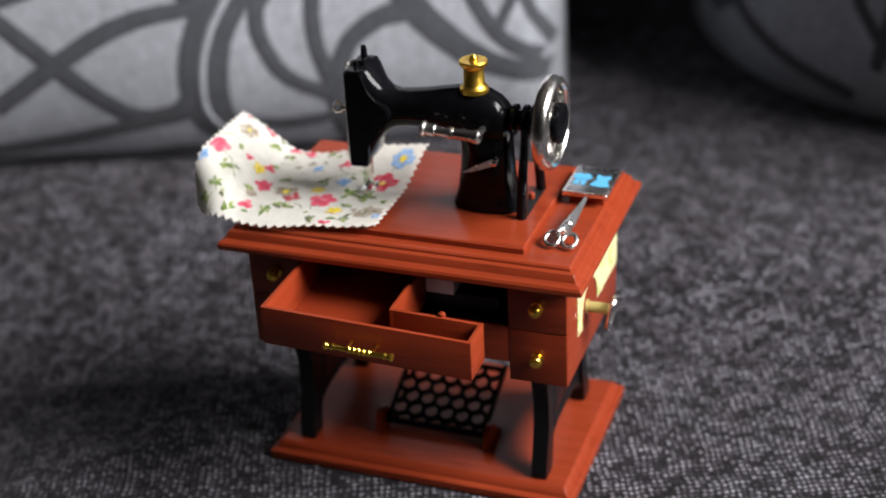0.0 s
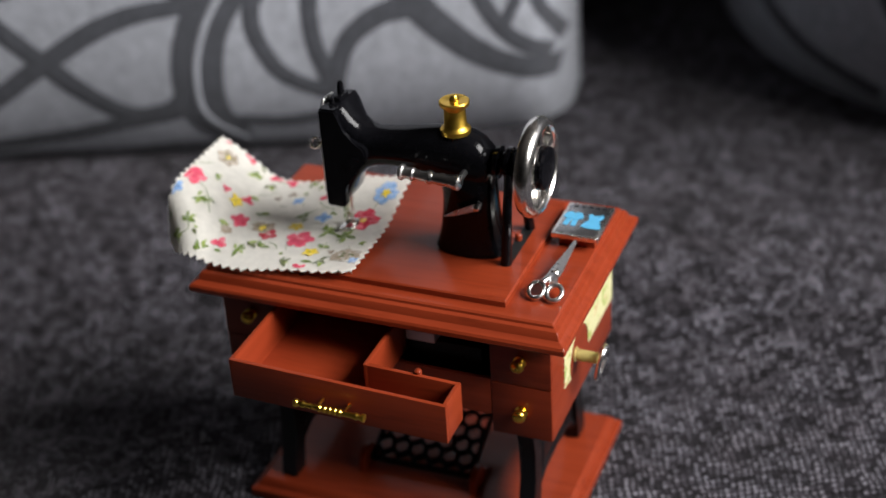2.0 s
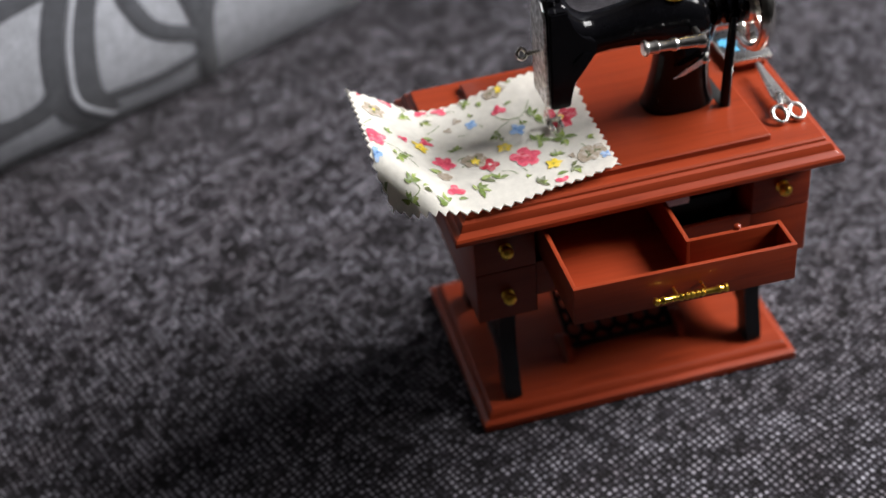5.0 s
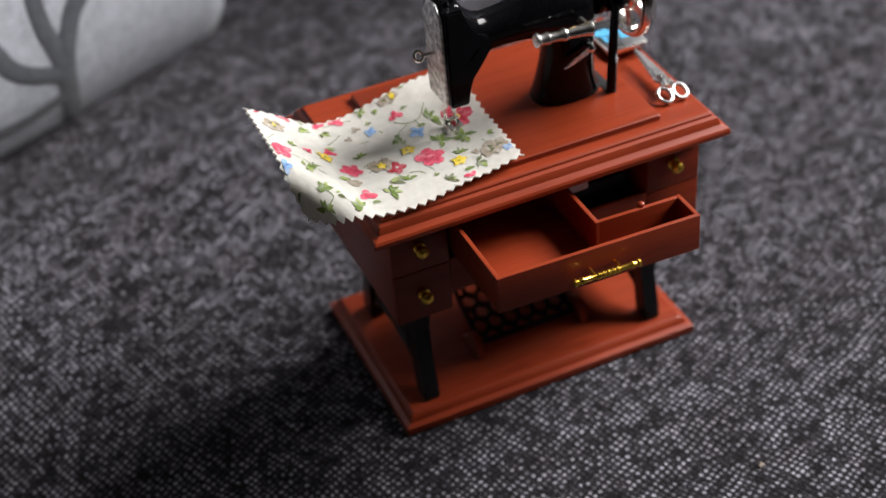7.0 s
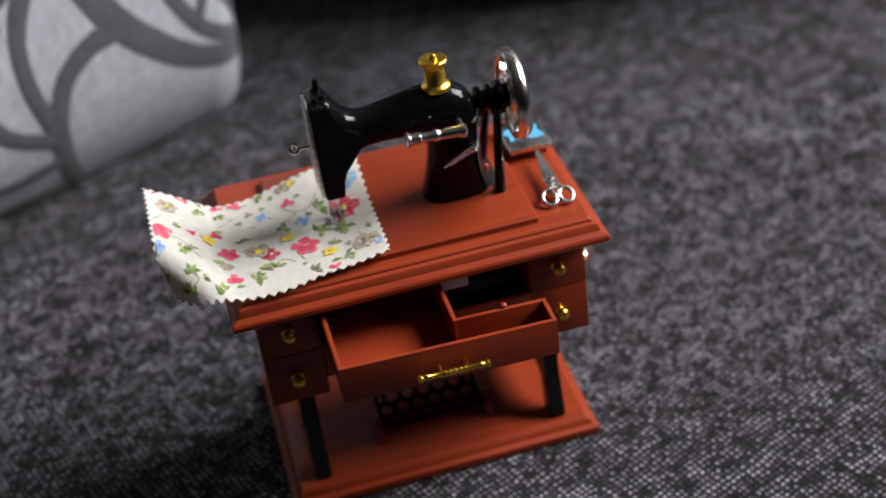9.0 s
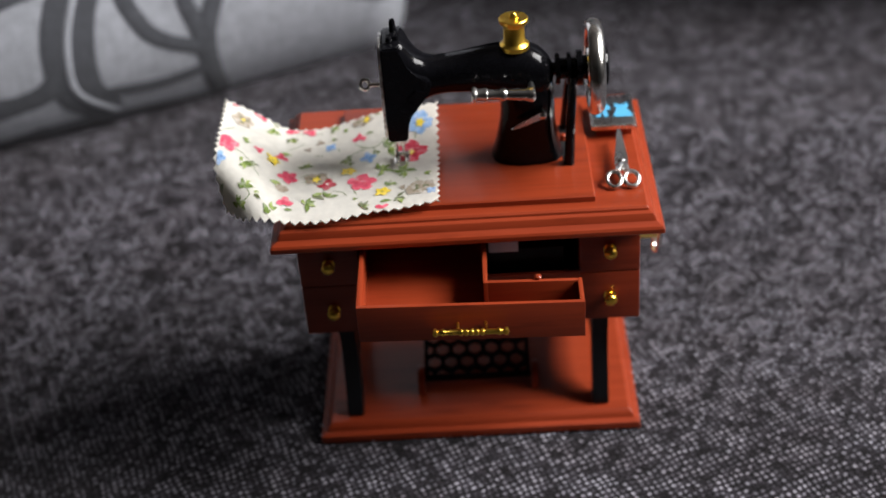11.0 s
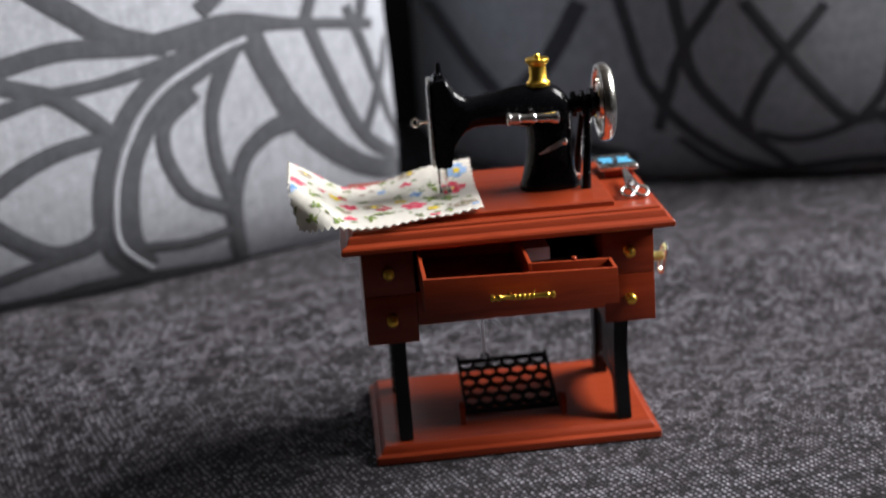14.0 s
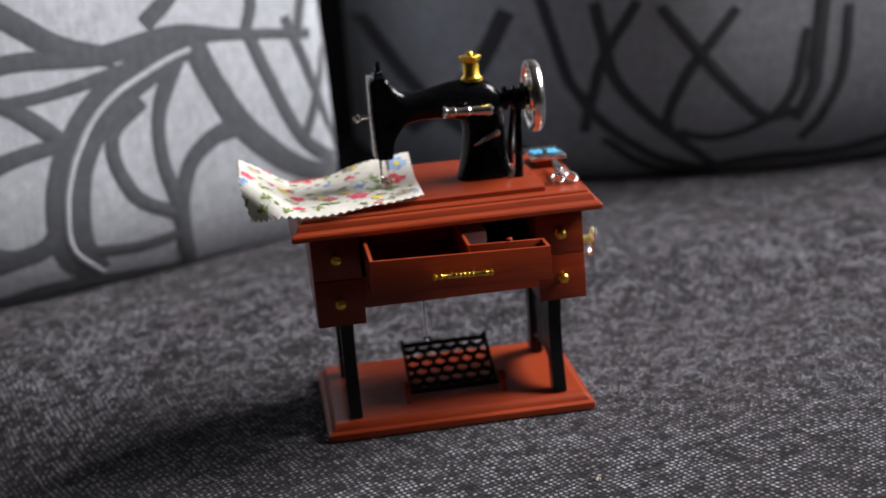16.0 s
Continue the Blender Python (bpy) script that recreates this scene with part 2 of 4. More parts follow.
def thing(name, at, label, category, group="", kind=""):
    """An empty at the thing's base; at is in toy units."""
    ob = new(name)
    ob.empty_display_size = 0.02
    ob.location = Vector(at) * K
    ORIGIN[ob.name] = Vector(at)
    return tagged(ob, label, category, group, kind)


def part(name, bm, material, parent, label="", smooth=35.0):
    """Links a bmesh, drawn in toy units, as one mesh under a thing or a part."""
    base = ORIGIN[parent.name] if parent else Vector((0, 0, 0))
    bmesh.ops.remove_doubles(bm, verts=bm.verts, dist=1e-5)
    bmesh.ops.recalc_face_normals(bm, faces=bm.faces)
    for v in bm.verts:
        v.co = (v.co - base) * K
    mesh = bpy.data.meshes.new(name)
    bm.to_mesh(mesh)
    bm.free()
    mesh.materials.append(material)
    if smooth:
        mesh.polygons.foreach_set("use_smooth", [True] * len(mesh.polygons))
        mesh.set_sharp_from_angle(angle=radians(smooth))
    ob = new(name, mesh)
    ob.parent = parent
    ORIGIN[ob.name] = base
    return tagged(ob, label)


def box(bm, x, y, z, bevel=0.01, steps=2):
    m = Matrix.LocRotScale(((x[0] + x[1]) / 2, (y[0] + y[1]) / 2, (z[0] + z[1]) / 2), None, (abs(x[1] - x[0]), abs(y[1] - y[0]), abs(z[1] - z[0])))
    made = bmesh.ops.create_cube(bm, size=1, matrix=m)
    if bevel:
        edges = list({e for v in made["verts"] for e in v.link_edges})
        bmesh.ops.bevel(bm, geom=edges, offset=bevel, segments=steps, affect="EDGES", profile=0.6)
    return bm


def boxed(x, y, z, bevel=0.01, steps=2):
    return box(bmesh.new(), x, y, z, bevel, steps)


def loft(bm, rings, closed=True, caps=True):
    rows = [[bm.verts.new(p) for p in ring] for ring in rings]
    n = len(rows[0])
    for a, b in zip(rows, rows[1:]):
        for i in range(n if closed else n - 1):
            j = (i + 1) % n
            bm.faces.new((a[i], a[j], b[j], b[i]))
    if caps:
        bm.faces.new(rows[0])
        bm.faces.new(rows[-1])
    return bm


def frame_of(axis):
    axis = Vector(axis).normalized()
    side = axis.orthogonal().normalized()
    return axis, side, axis.cross(side)


def lathe(bm, base, axis, profile, n=28):
    """A turned form: profile rows of (distance along the axis, radius)."""
    a, s, t = frame_of(axis)
    base = Vector(base)
    return loft(bm, [[base + a * d + (s * math.cos(6.28318 * i / n) + t * math.sin(6.28318 * i / n)) * max(r, 1e-4) for i in range(n)] for d, r in profile])


def tube(bm, pts, radius, n=10, closed=False):
    pts = [Vector(p) for p in pts]
    rings = []
    side = None
    for i, p in enumerate(pts):
        before = pts[i - 1] if i or closed else p
        after = pts[(i + 1) % len(pts)] if i + 1 < len(pts) or closed else p
        a = (after - before).normalized()
        side = a.orthogonal().normalized() if side is None else (side - a * side.dot(a)).normalized()
        t = a.cross(side)
        r = radius(i / (len(pts) - 1)) if callable(radius) else radius
        rings.append([p + (side * math.cos(6.28318 * k / n) + t * math.sin(6.28318 * k / n)) * r for k in range(n)])
    if closed:
        rings.append(rings[0])
    return loft(bm, rings, caps=not closed)


def prism(bm, outline, way, bevel=0.0):
    """A flat outline of 3D points pushed along a vector."""
    low = [bm.verts.new(p) for p in outline]
    high = [bm.verts.new(Vector(p) + Vector(way)) for p in outline]
    n = len(low)
    faces = [bm.faces.new(low), bm.faces.new(high)]
    for i in range(n):
        faces.append(bm.faces.new((low[i], low[(i + 1) % n], high[(i + 1) % n], high[i])))
    if bevel:
        bmesh.ops.bevel(bm, geom=list({e for f in faces for e in f.edges}), offset=bevel, segments=2, affect="EDGES")
    return bm


def rounded_ring(x0, x1, y0, y1, z, r, n=4):
    out = []
    for cx, cy, a0 in ((x1 - r, y1 - r, 0), (x0 + r, y1 - r, 90), (x0 + r, y0 + r, 180), (x1 - r, y0 + r, 270)):
        for i in range(n + 1):
            a = radians(a0 + 90 * i / n)
            out.append((cx + r * math.cos(a), cy + r * math.sin(a), z))
    return out


def moulded(x, y, profile, r=0.03):
    """A board whose edge follows a profile of (inset, height)."""
    return loft(bmesh.new(), [rounded_ring(x[0] + d, x[1] - d, y[0] + d, y[1] - d, z, r) for d, z in profile])


def smoothstep(v):
    v = min(1.0, max(0.0, v))
    return v * v * (3 - 2 * v)


def spline(points, steps=10):
    """Points along a smooth curve through the given ones."""
    p = [Vector(q) for q in points]
    p = [p[0] * 2 - p[1]] + p + [p[-1] * 2 - p[-2]]
    out = []
    for i in range(1, len(p) - 2):
        for k in range(steps):
            t = k / steps
            a, b, c, d = p[i - 1 : i + 3]
            out.append(0.5 * (2 * b + (c - a) * t + (2 * a - 5 * b + 4 * c - d) * t * t + (3 * b - a - 3 * c + d) * t ** 3))
    return out + [p[-2]]


# ---- the unseen room that closes the place, kept dark to limit fill ----
def wall(name, x, y, z, material=WALL):
    bm = boxed(x, y, z, 0)
    ob = part(name, bm, material, None, "", 0)
    return tagged(ob, "unseen wall of the room, kept dark to cut bounced light", "wall", kind="structure")


RX, RY, RZ = (-80, 21.6), (-110, 22), (-8.4, 50)
floor_bm = boxed((RX[0] - 4, RX[1] + 10), (RY[0] - 4, RY[1] + 4), (RZ[0] - 2, RZ[0]), 0)
tagged(part("floor", floor_bm, FLOORING, None, "", 0), "unseen floor of the room, kept dark to cut bounced light", "floor", kind="structure")
tagged(part("ceiling", boxed((RX[0] - 4, RX[1] + 10), (RY[0] - 4, RY[1] + 4), (RZ[1], RZ[1] + 2), 0), CEILING, None, "", 0), "unseen ceiling of the room, kept dark to cut bounced light", "ceiling", kind="structure")
wall("wall_north", (RX[0] - 4, RX[1] + 10), (RY[1], RY[1] + 4), RZ, NORTH_WALL)
wall("wall_south", (RX[0] - 4, RX[1] + 10), (RY[0] - 4, RY[0]), RZ)
wall("wall_west", (RX[0] - 4, RX[0]), RY, RZ)
# opening in the unseen thick wall, sized to bound the window lamp's light
WY, WZ = (-13.0, 15.0), (13.0, 39.0)
east = bmesh.new()
box(east, (RX[1], RX[1] + 10), (RY[0], WY[0]), RZ, 0)
box(east, (RX[1], RX[1] + 10), (WY[1], RY[1]), RZ, 0)
box(east, (RX[1], RX[1] + 10), WY, (RZ[0], WZ[0]), 0)
box(east, (RX[1], RX[1] + 10), WY, (WZ[1], RZ[1]), 0)
tagged(part("wall_east", east, WALL, None, "", 0), "unseen dark wall whose window opening bounds the lamp's light", "wall", kind="structure")


# ---- the sofa ----
def seat_height(x, y):
    far = math.hypot(max(abs(x) - 1.4, 0), max(abs(y - 1.1) - 1.0, 0))
    # the last term is a dip added at the left to deepen the shade there
    return 0.46 * smoothstep((y - 2.3) / 2.6) + (0.06 * noise.noise((x * 0.35, y * 0.35, 3.0)) + 0.03 * noise.noise((x * 0.9, y * 0.7, 8.0))) * smoothstep(far / 2.0) - 0.012 - 0.5 * smoothstep((-2.4 - x) / 3.2) * smoothstep((3.5 - y) / 2.2)


sofa = thing("sofa", (0, 2, -8.4), "sofa with charcoal tweed seat and grey back", "sofa")
bm = bmesh.new()
NX, NY = 110, 70
SX, SY = (-19.0, 21.0), (-7.5, 16.0)
rows = []
for j in range(NY + 1):
    y = SY[0] + (SY[1] - SY[0]) * j / NY
    row = []
    for i in range(NX + 1):
        x = SX[0] + (SX[1] - SX[0]) * i / NX
        edge = min(1.0, (y - SY[0]) / 1.2)
        row.append(bm.verts.new((x, y, seat_height(x, y) - 1.2 * (1 - math.sqrt(max(0.0, 1 - (1 - edge) ** 2))))))
    rows.append(row)
for a, b in zip(rows, rows[1:]):
    for i in range(NX):
        bm.faces.new((a[i], a[i + 1], b[i + 1], b[i]))
low = [bm.verts.new((v.co.x, v.co.y, -3.2)) for v in rows[0]]
for i in range(NX):
    bm.faces.new((low[i], low[i + 1], rows[0][i + 1], rows[0][i]))
part("seat_cushion", bm, TWEED, sofa, "charcoal tweed seat with pale slubs", 60)
part("base", boxed((-19, 21), (-7.0, 14), (-8.4, -3.25), 0.3), DARK_CLOTH, sofa)
part("backrest", boxed((-19, 21), (13.6, 16.4), (-3.2, 12), 0.5, 4), DARK_CLOTH, sofa, "dark grey sofa back")


def cushion(name, foot, way, first, last, swell, tall, bands, stripes, label, belly=0.0, round_edge=0.8, deep=1.1, lean=0.0, curve=0.0, fabric=PALE_CLOTH):
    """A back cushion standing on the seat; bands and stripes are woven curves of (along, height, width)."""
    foot, e = Vector(foot), Vector((*way, 0)).normalized()
    n = Vector((e.y, -e.x, 0))

    def face(a, h, lift=0.0):
        q = min(1.0, max(0.0, (last - a) / 0.8), max(0.0, (a - first) / round_edge))
        q = math.sqrt(1 - (1 - q) ** 2)
        top = smoothstep((h - tall * 0.55) / (tall * 0.45))
        f = swell * (1 - math.exp(-max(h, -0.25) / 0.85)) * q - deep * (1 - q) - 1.4 * top
        f += belly * math.sqrt(max(0.0, 1 - ((a - (first + last) / 2) / ((last - first) / 2)) ** 2)) + 0.05 * noise.noise((a * 0.5, h * 0.5, 1.7)) + lean * h - curve * max(0.0, a - 2.2) ** 2
        return foot + e * a + n * (f + lift) + Vector((0, 0, h))

    ob = thing(name, (foot + e * (first + last) / 2), label, "cushion", "back cushions")
    bm = bmesh.new()
    rings = []
    count = 90
    for i in range(count + 1):
        a = first + (last - first) * i / count
        q = min(1.0, max(0.0, (last - a) / 0.8), max(0.0, (a - first) / round_edge))
        q = math.sqrt(1 - (1 - q) ** 2)
        front = [face(a, -0.25 + (tall + 0.25) * k / 44) for k in range(45)]
        rear = min(-1.2 - 0.6 * q, min((p - foot).dot(n) for p in front) - 0.9)
        back = [foot + e * a + n * rear + Vector((0, 0, -0.25 + (tall + 0.25) * k / 6)) for k in range(6, -1, -1)]
        rings.append(front + back)
    loft(bm, rings)
    cover = part("cover", bm, fabric, ob, "grey woven cover", 50)
    for group, material, lift, kind in ((bands, BAND_CLOTH, 0.012, "woven_band"), (stripes, PALE_CLOTH, 0.024, "woven_stripe")):
        for line in group:
            bm = bmesh.new()
            pts = spline([(a, h, w) for a, h, w in line], 12)
            rows = []
            for i, p in enumerate(pts):
                d = (pts[min(i + 1, len(pts) - 1)] - pts[max(i - 1, 0)])
                d = Vector((-d.y, d.x)).normalized()
                wob = 0.015 * noise.noise((p.x * 3, p.y * 3, 9.0))
                rows.append([bm.verts.new(face(p.x + d.x * p.z * c + wob, p.y + d.y * p.z * c, lift * (1 - 0.6 * abs(c * 2) ** 6))) for c in (-0.5, -0.25, 0, 0.25, 0.5)])
            for a, b in zip(rows, rows[1:]):
                for k in range(4):
                    bm.faces.new((a[k], a[k + 1], b[k + 1], b[k]))
            part(kind, bm, material, cover)
    return ob


left_bands = [
    [(4.67, 3.18, 0.5), (4.16, 2.94, 0.5), (3.5, 2.56, 0.52), (3.03, 1.99, 0.56), (2.82, 1.33, 0.6), (2.85, 0.74, 0.56), (3.17, 0.24, 0.4)],
    [(0.44, 3.24, 0.2), (1.34, 3.02, 0.22), (1.84, 2.87, 0.22), (2.29, 2.69, 0.22), (2.67, 2.37, 0.24), (2.95, 2.08, 0.2)],
    [(0.23, 2.24, 0.2), (1.25, 2.54, 0.2), (2.03, 2.73, 0.18), (2.88, 2.8, 0.16), (3.86, 2.95, 0.2)],
    [(0.44, 2.94, 0.24), (1.41, 3.09, 0.24), (2.39, 3.25, 0.24), (3.52, 3.18, 0.26), (4.57, 3.28, 0.3), (5.43, 3.18, 0.16), (6.63, 3.01, 0.14)],
    [(0.21, 0.92, 0.24), (1.15, 1.55, 0.24), (1.75, 1.9, 0.24), (2.27, 2.07, 0.22), (2.81, 2.14, 0.2)],
    [(0.13, 2.44, 0.22), (1.13, 1.42, 0.26), (1.62, 0.98, 0.24), (2.03, 0.75, 0.26), (2.46, 0.81, 0.28), (2.67, 1.05, 0.2)],
    [(0.0, 0.29, 0.2), (1.02, 0.45, 0.2), (1.74, 0.62, 0.2), (2.17, 0.7, 0.2)],
]
left_bands += [
    [(-1.5, 0.05, 0.16), (0.86, 0.1, 0.16), (1.86, 0.1, 0.18), (2.61, 0.13, 0.26), (4.21, 0.04, 0.16), (5.33, -0.02, 0.14)],
    [(4.02, 2.51, 0.2), (3.57, 2.17, 0.2), (3.54, 1.73, 0.2), (3.78, 1.23, 0.2), (4.3, 0.91, 0.2)],
    [(4.67, 3.13, 0.26), (4.36, 2.63, 0.24), (4.18, 2.15, 0.2), (4.19, 1.62, 0.2), (4.31, 1.14, 0.22), (4.41, 0.53, 0.24), (4.51, 0.08, 0.24)],
    [(4.4, 0.53, 0.2), (4.41, 1.18, 0.22), (4.61, 1.62, 0.24), (4.97, 1.87, 0.26), (5.39, 1.95, 0.3)],
    [(4.8, 3.23, 0.34), (5.05, 2.57, 0.34), (5.32, 2.04, 0.36), (5.78, 1.51, 0.34), (6.3, 1.13, 0.3), (7.03, 0.86, 0.28)],
    [(5.64, 3.21, 0.2), (5.89, 2.5, 0.2), (6.09, 1.99, 0.2), (6.4, 1.47, 0.2), (6.93, 1.1, 0.2)],
]
left_bands += [
    [(6.26, 3.3, 0.16), (6.58, 2.32, 0.16), (6.79, 1.73, 0.15), (7.1, 1.19, 0.15)],
    [(6.9, 2.77, 0.15), (6.54, 1.99, 0.15), (6.31, 1.48, 0.15)],
    [(3.13, 0.59, 0.18), (3.83, 0.53, 0.17), (4.36, 0.6, 0.17)],
    [(1.49, 4.56, 0.3), (2.41, 3.83, 0.3), (3.05, 3.36, 0.3), (3.75, 3.12, 0.26)],
    [(4.21, 3.49, 0.24), (4.65, 3.84, 0.24), (5.27, 4.55, 0.24)],
    [(5.64, 3.21, 0.18), (5.78, 3.62, 0.18), (5.59, 4.34, 0.2)],
    [(6.41, 2.99, 0.14), (6.61, 3.6, 0.16), (7.05, 4.22, 0.16)],
]
left_stripes = [[(4.78, 3.08, 0.07), (4.36, 2.96, 0.08), (3.57, 2.6, 0.08), (3.1, 2.09, 0.085), (2.82, 1.4, 0.09), (2.82, 0.74, 0.09), (3.24, 0.24, 0.08)]]
right_bands = [
    [(3.02, 3.23, 0.2), (3.3, 2.23, 0.2), (3.47, 1.7, 0.2), (3.93, 1.04, 0.2), (4.71, 0.43, 0.2), (5.43, 0.12, 0.2)],
    [(3.8, 2.94, 0.22), (3.97, 2.17, 0.22), (4.1, 1.73, 0.22), (4.54, 1.16, 0.22), (5.13, 0.63, 0.2), (5.7, 0.15, 0.18)],
    [(5.81, 2.73, 0.2), (5.29, 2.05, 0.22), (5.04, 1.64, 0.22), (4.86, 1.12, 0.2), (4.93, 0.83, 0.2)],
    [(4.71, 2.83, 0.2), (5.38, 1.96, 0.22), (5.86, 1.41, 0.22), (6.34, 0.98, 0.22), (6.79, 1.03, 0.2)],
    [(5.02, 0.83, 0.16), (5.48, 0.69, 0.18), (5.94, 0.73, 0.18), (6.43, 0.97, 0.2), (6.75, 1.4, 0.22), (6.91, 2.33, 0.24)],
]
right_bands += [
    [(4.4, 2.93, 0.2), (3.97, 2.17, 0.2), (3.78, 1.5, 0.2), (3.67, 0.87, 0.2)],
    [(3.95, 0.76, 0.16), (4.56, 0.29, 0.18), (5.15, 0.1, 0.18), (6.49, 0.24, 0.2), (7.59, 0.23, 0.2), (9.01, 0.53, 0.2)],
    [(7.09, 2.83, 0.3), (7.05, 1.9, 0.3), (7.02, 1.37, 0.28), (6.81, 0.87, 0.24)],
    [(7.49, 2.63, 0.2), (7.47, 1.63, 0.22), (7.23, 0.93, 0.2), (6.94, 0.52, 0.2)],
    [(0.64, 2.54, 0.3), (1.4, 1.41, 0.3), (2.26, 0.69, 0.3), (3.42, 0.34, 0.3)],
    [(2.63, 2.82, 0.3), (2.07, 1.68, 0.3), (1.2, 0.68, 0.3)],
]
cushion("back_cushion", (-7.2, 4.4, 0.45), (1, 0.37), -4.5, 7.33, 0.95, 8.5, left_bands, left_stripes, "pale grey back cushion with woven charcoal curving bands", 0.0, 0.8, 1.1, -0.13, 0.02)
cushion("back_cushion", (-0.5, 10.25, 0.47), (1, 0.0), 0.5, 15.5, 0.8, 8.5, [[(p, h, w * 0.82) for p, h, w in band] for band in right_bands], [], "grey back cushion in shadow with crossing charcoal bands", 2.6, 5.0, 3.2, 0.13, fabric=GREY_CLOTH)


# ---- the toy sewing table ----
table = thing("sewing_table", (0, 1.15, 0), "toy treadle sewing table, red-brown wood, black legs, open drawer", "table")
part("tabletop", moulded((-1.6, 1.6), (0, 2.07), [(0.05, 2.27), (0.012, 2.275), (0, 2.29), (0, 2.325), (0.012, 2.345), (0.04, 2.357), (0.06, 2.372), (0.07, 2.405), (0.085, 2.43), (0.115, 2.442), (0.12, 2.462), (0.135, 2.475)], 0.012), WOOD_X, table, "moulded red-brown top", 25)
part("raised_panel", moulded((-1.06, 1.06), (0.235, 1.83), [(0, 2.474), (0, 2.52), (0.012, 2.53)], 0.006), WOOD_X, table)
# no hole is cut: a thin black strip carries the opening's shade
part("belt_slot", boxed((0.835, 0.925), (0.72, 1.36), (2.526, 2.534), 0.002), SLOT_SHADE, table, "belt slot, its shaded depth drawn as a flat black strip")


def pedestal(x0, x1):
    part("pedestal", boxed((x0, x1), (0.215, 1.86), (1.285, 2.272), 0.012), WOOD_Y, table)
    mid = 1.785
    for z0, z1, zk in ((1.29, mid - 0.004, 1.54), (mid + 0.004, 2.27, 2.02)):
        front = part("drawer_front", boxed((x0 + 0.004, x1 - 0.004), (0.198, 0.218), (z0, z1), 0.006), WOOD_X, table)
        k = bmesh.new()
        lathe(k, ((x0 + x1) / 2, 0.199, zk), (0, -1, 0), [(0, 0.0), (0, 0.05), (0.01, 0.053), (0.016, 0.034), (0.03, 0.03), (0.042, 0.042), (0.056, 0.053), (0.074, 0.056), (0.092, 0.05), (0.106, 0.034), (0.112, 0.015), (0.113, 0.0)], 24)
        part("knob", k, GOLD, front, "small gold knob")


pedestal(-1.42, -0.915)
pedestal(0.92, 1.425)
part("back_panel", boxed((-0.915, 0.92), (1.82, 1.86), (1.455, 2.272), 0.004), WOOD_X, table)
part("bottom_panel", boxed((-0.915, 0.92), (0.236, 1.82), (1.46, 1.49), 0.004), WOOD_X, table)
part("apron", boxed((-0.915, 0.92), (0.2, 0.235), (1.455, 1.80), 0.005), WOOD_X, table)
plate = bmesh.new()
box(plate, (0.13, 0.80), (0.34, 1.25), (1.49, 1.97), 0.02)
movement = part("music_movement", plate, IRON, table, "dark music movement inside the drawer space")
part("cover_plate", boxed((0.17, 0.42), (0.30, 0.95), (1.965, 2.10), 0.012), MOVEMENT, movement, "pale grey cover plate")


def sag(bm, slope=-0.03, pivot=0.0):
    for v in bm.verts:
        v.co.z += slope * (v.co.x - pivot)
    return bm


D0, D1, DZ0, DZ1 = -0.665, 1.0, 1.835, 2.176
tk = 0.035
drawer = part("drawer", sag(boxed((-0.885, 0.9), (D0, D0 + tk), (DZ0, DZ1), 0.006)), WOOD_X, table, "stepped drawer pulled half out")
for x, y in (((-0.885, -0.885 + tk), (D0 + tk, D1)), ((0.9 - tk, 0.9), (D0 + tk, -0.345)), ((0.15 - tk, 0.15), (-0.345 - tk, D1))):
    part("side_panel", sag(boxed(x, y, (DZ0 + 0.002, DZ1 - 0.002), 0.005)), WOOD_Y, drawer)
for x, y in (((0.15, 0.9 - tk), (-0.345 - tk, -0.345)), ((-0.885 + tk, 0.15 - tk), (D1 - tk, D1))):
    part("back_panel", sag(boxed(x, y, (DZ0 + 0.004, DZ1 - 0.004), 0.005)), WOOD_X, drawer)
part("drawer_floor", sag(boxed((-0.885 + tk, 0.15 - tk), (D0 + tk, D1 - tk), (DZ0 + 0.008, DZ0 + 0.036), 0.003)), WOOD_X, drawer)
part("drawer_floor", sag(boxed((0.15 - tk, 0.9 - tk), (D0 + tk, -0.345 - tk), (DZ0 + 0.008, DZ0 + 0.036), 0.003)), WOOD_X, drawer)
peg = lathe(bmesh.new(), (0.55, -0.335, 2.14), (0, 0, 1), [(0, 0.0), (0, 0.03), (0.035, 0.03), (0.045, 0.02), (0.05, 0)], 14)
part("stop_peg", peg, WOOD_X, drawer)
handle = bmesh.new()
hz = 2.0
prof = [(0, 0.0), (0, 0.022), (0.01, 0.033), (0.03, 0.033), (0.04, 0.023), (0.06, 0.023), (0.07, 0.03), (0.085, 0.03), (0.095, 0.023), (0.19, 0.023)]
for i in range(5):
    prof += [(0.2 + i * 0.042, 0.023), (0.21 + i * 0.042, 0.031), (0.225 + i * 0.042, 0.031), (0.235 + i * 0.042, 0.023)]
prof += [(0.5, 0.023), (0.51, 0.03), (0.525, 0.03), (0.535, 0.023), (0.555, 0.023), (0.565, 0.033), (0.585, 0.033), (0.597, 0.0)]
lathe(handle, (-0.295, -0.775, hz + 0.006), (1, 0, -0.03), prof, 18)
for hx in (-0.1, 0.12):
    tube(handle, [(hx, -0.66, hz), (hx, -0.775, hz)], 0.012, 10)
grip = part("drawer_handle", handle, GOLD, drawer, "gold bar handle with beads")
middle = sum((v.co for v in grip.data.vertices), Vector()) / len(grip.data.vertices)
grip.data.transform(Matrix.Translation(-middle))
grip.location = middle
cam.data.dof.focus_object = grip

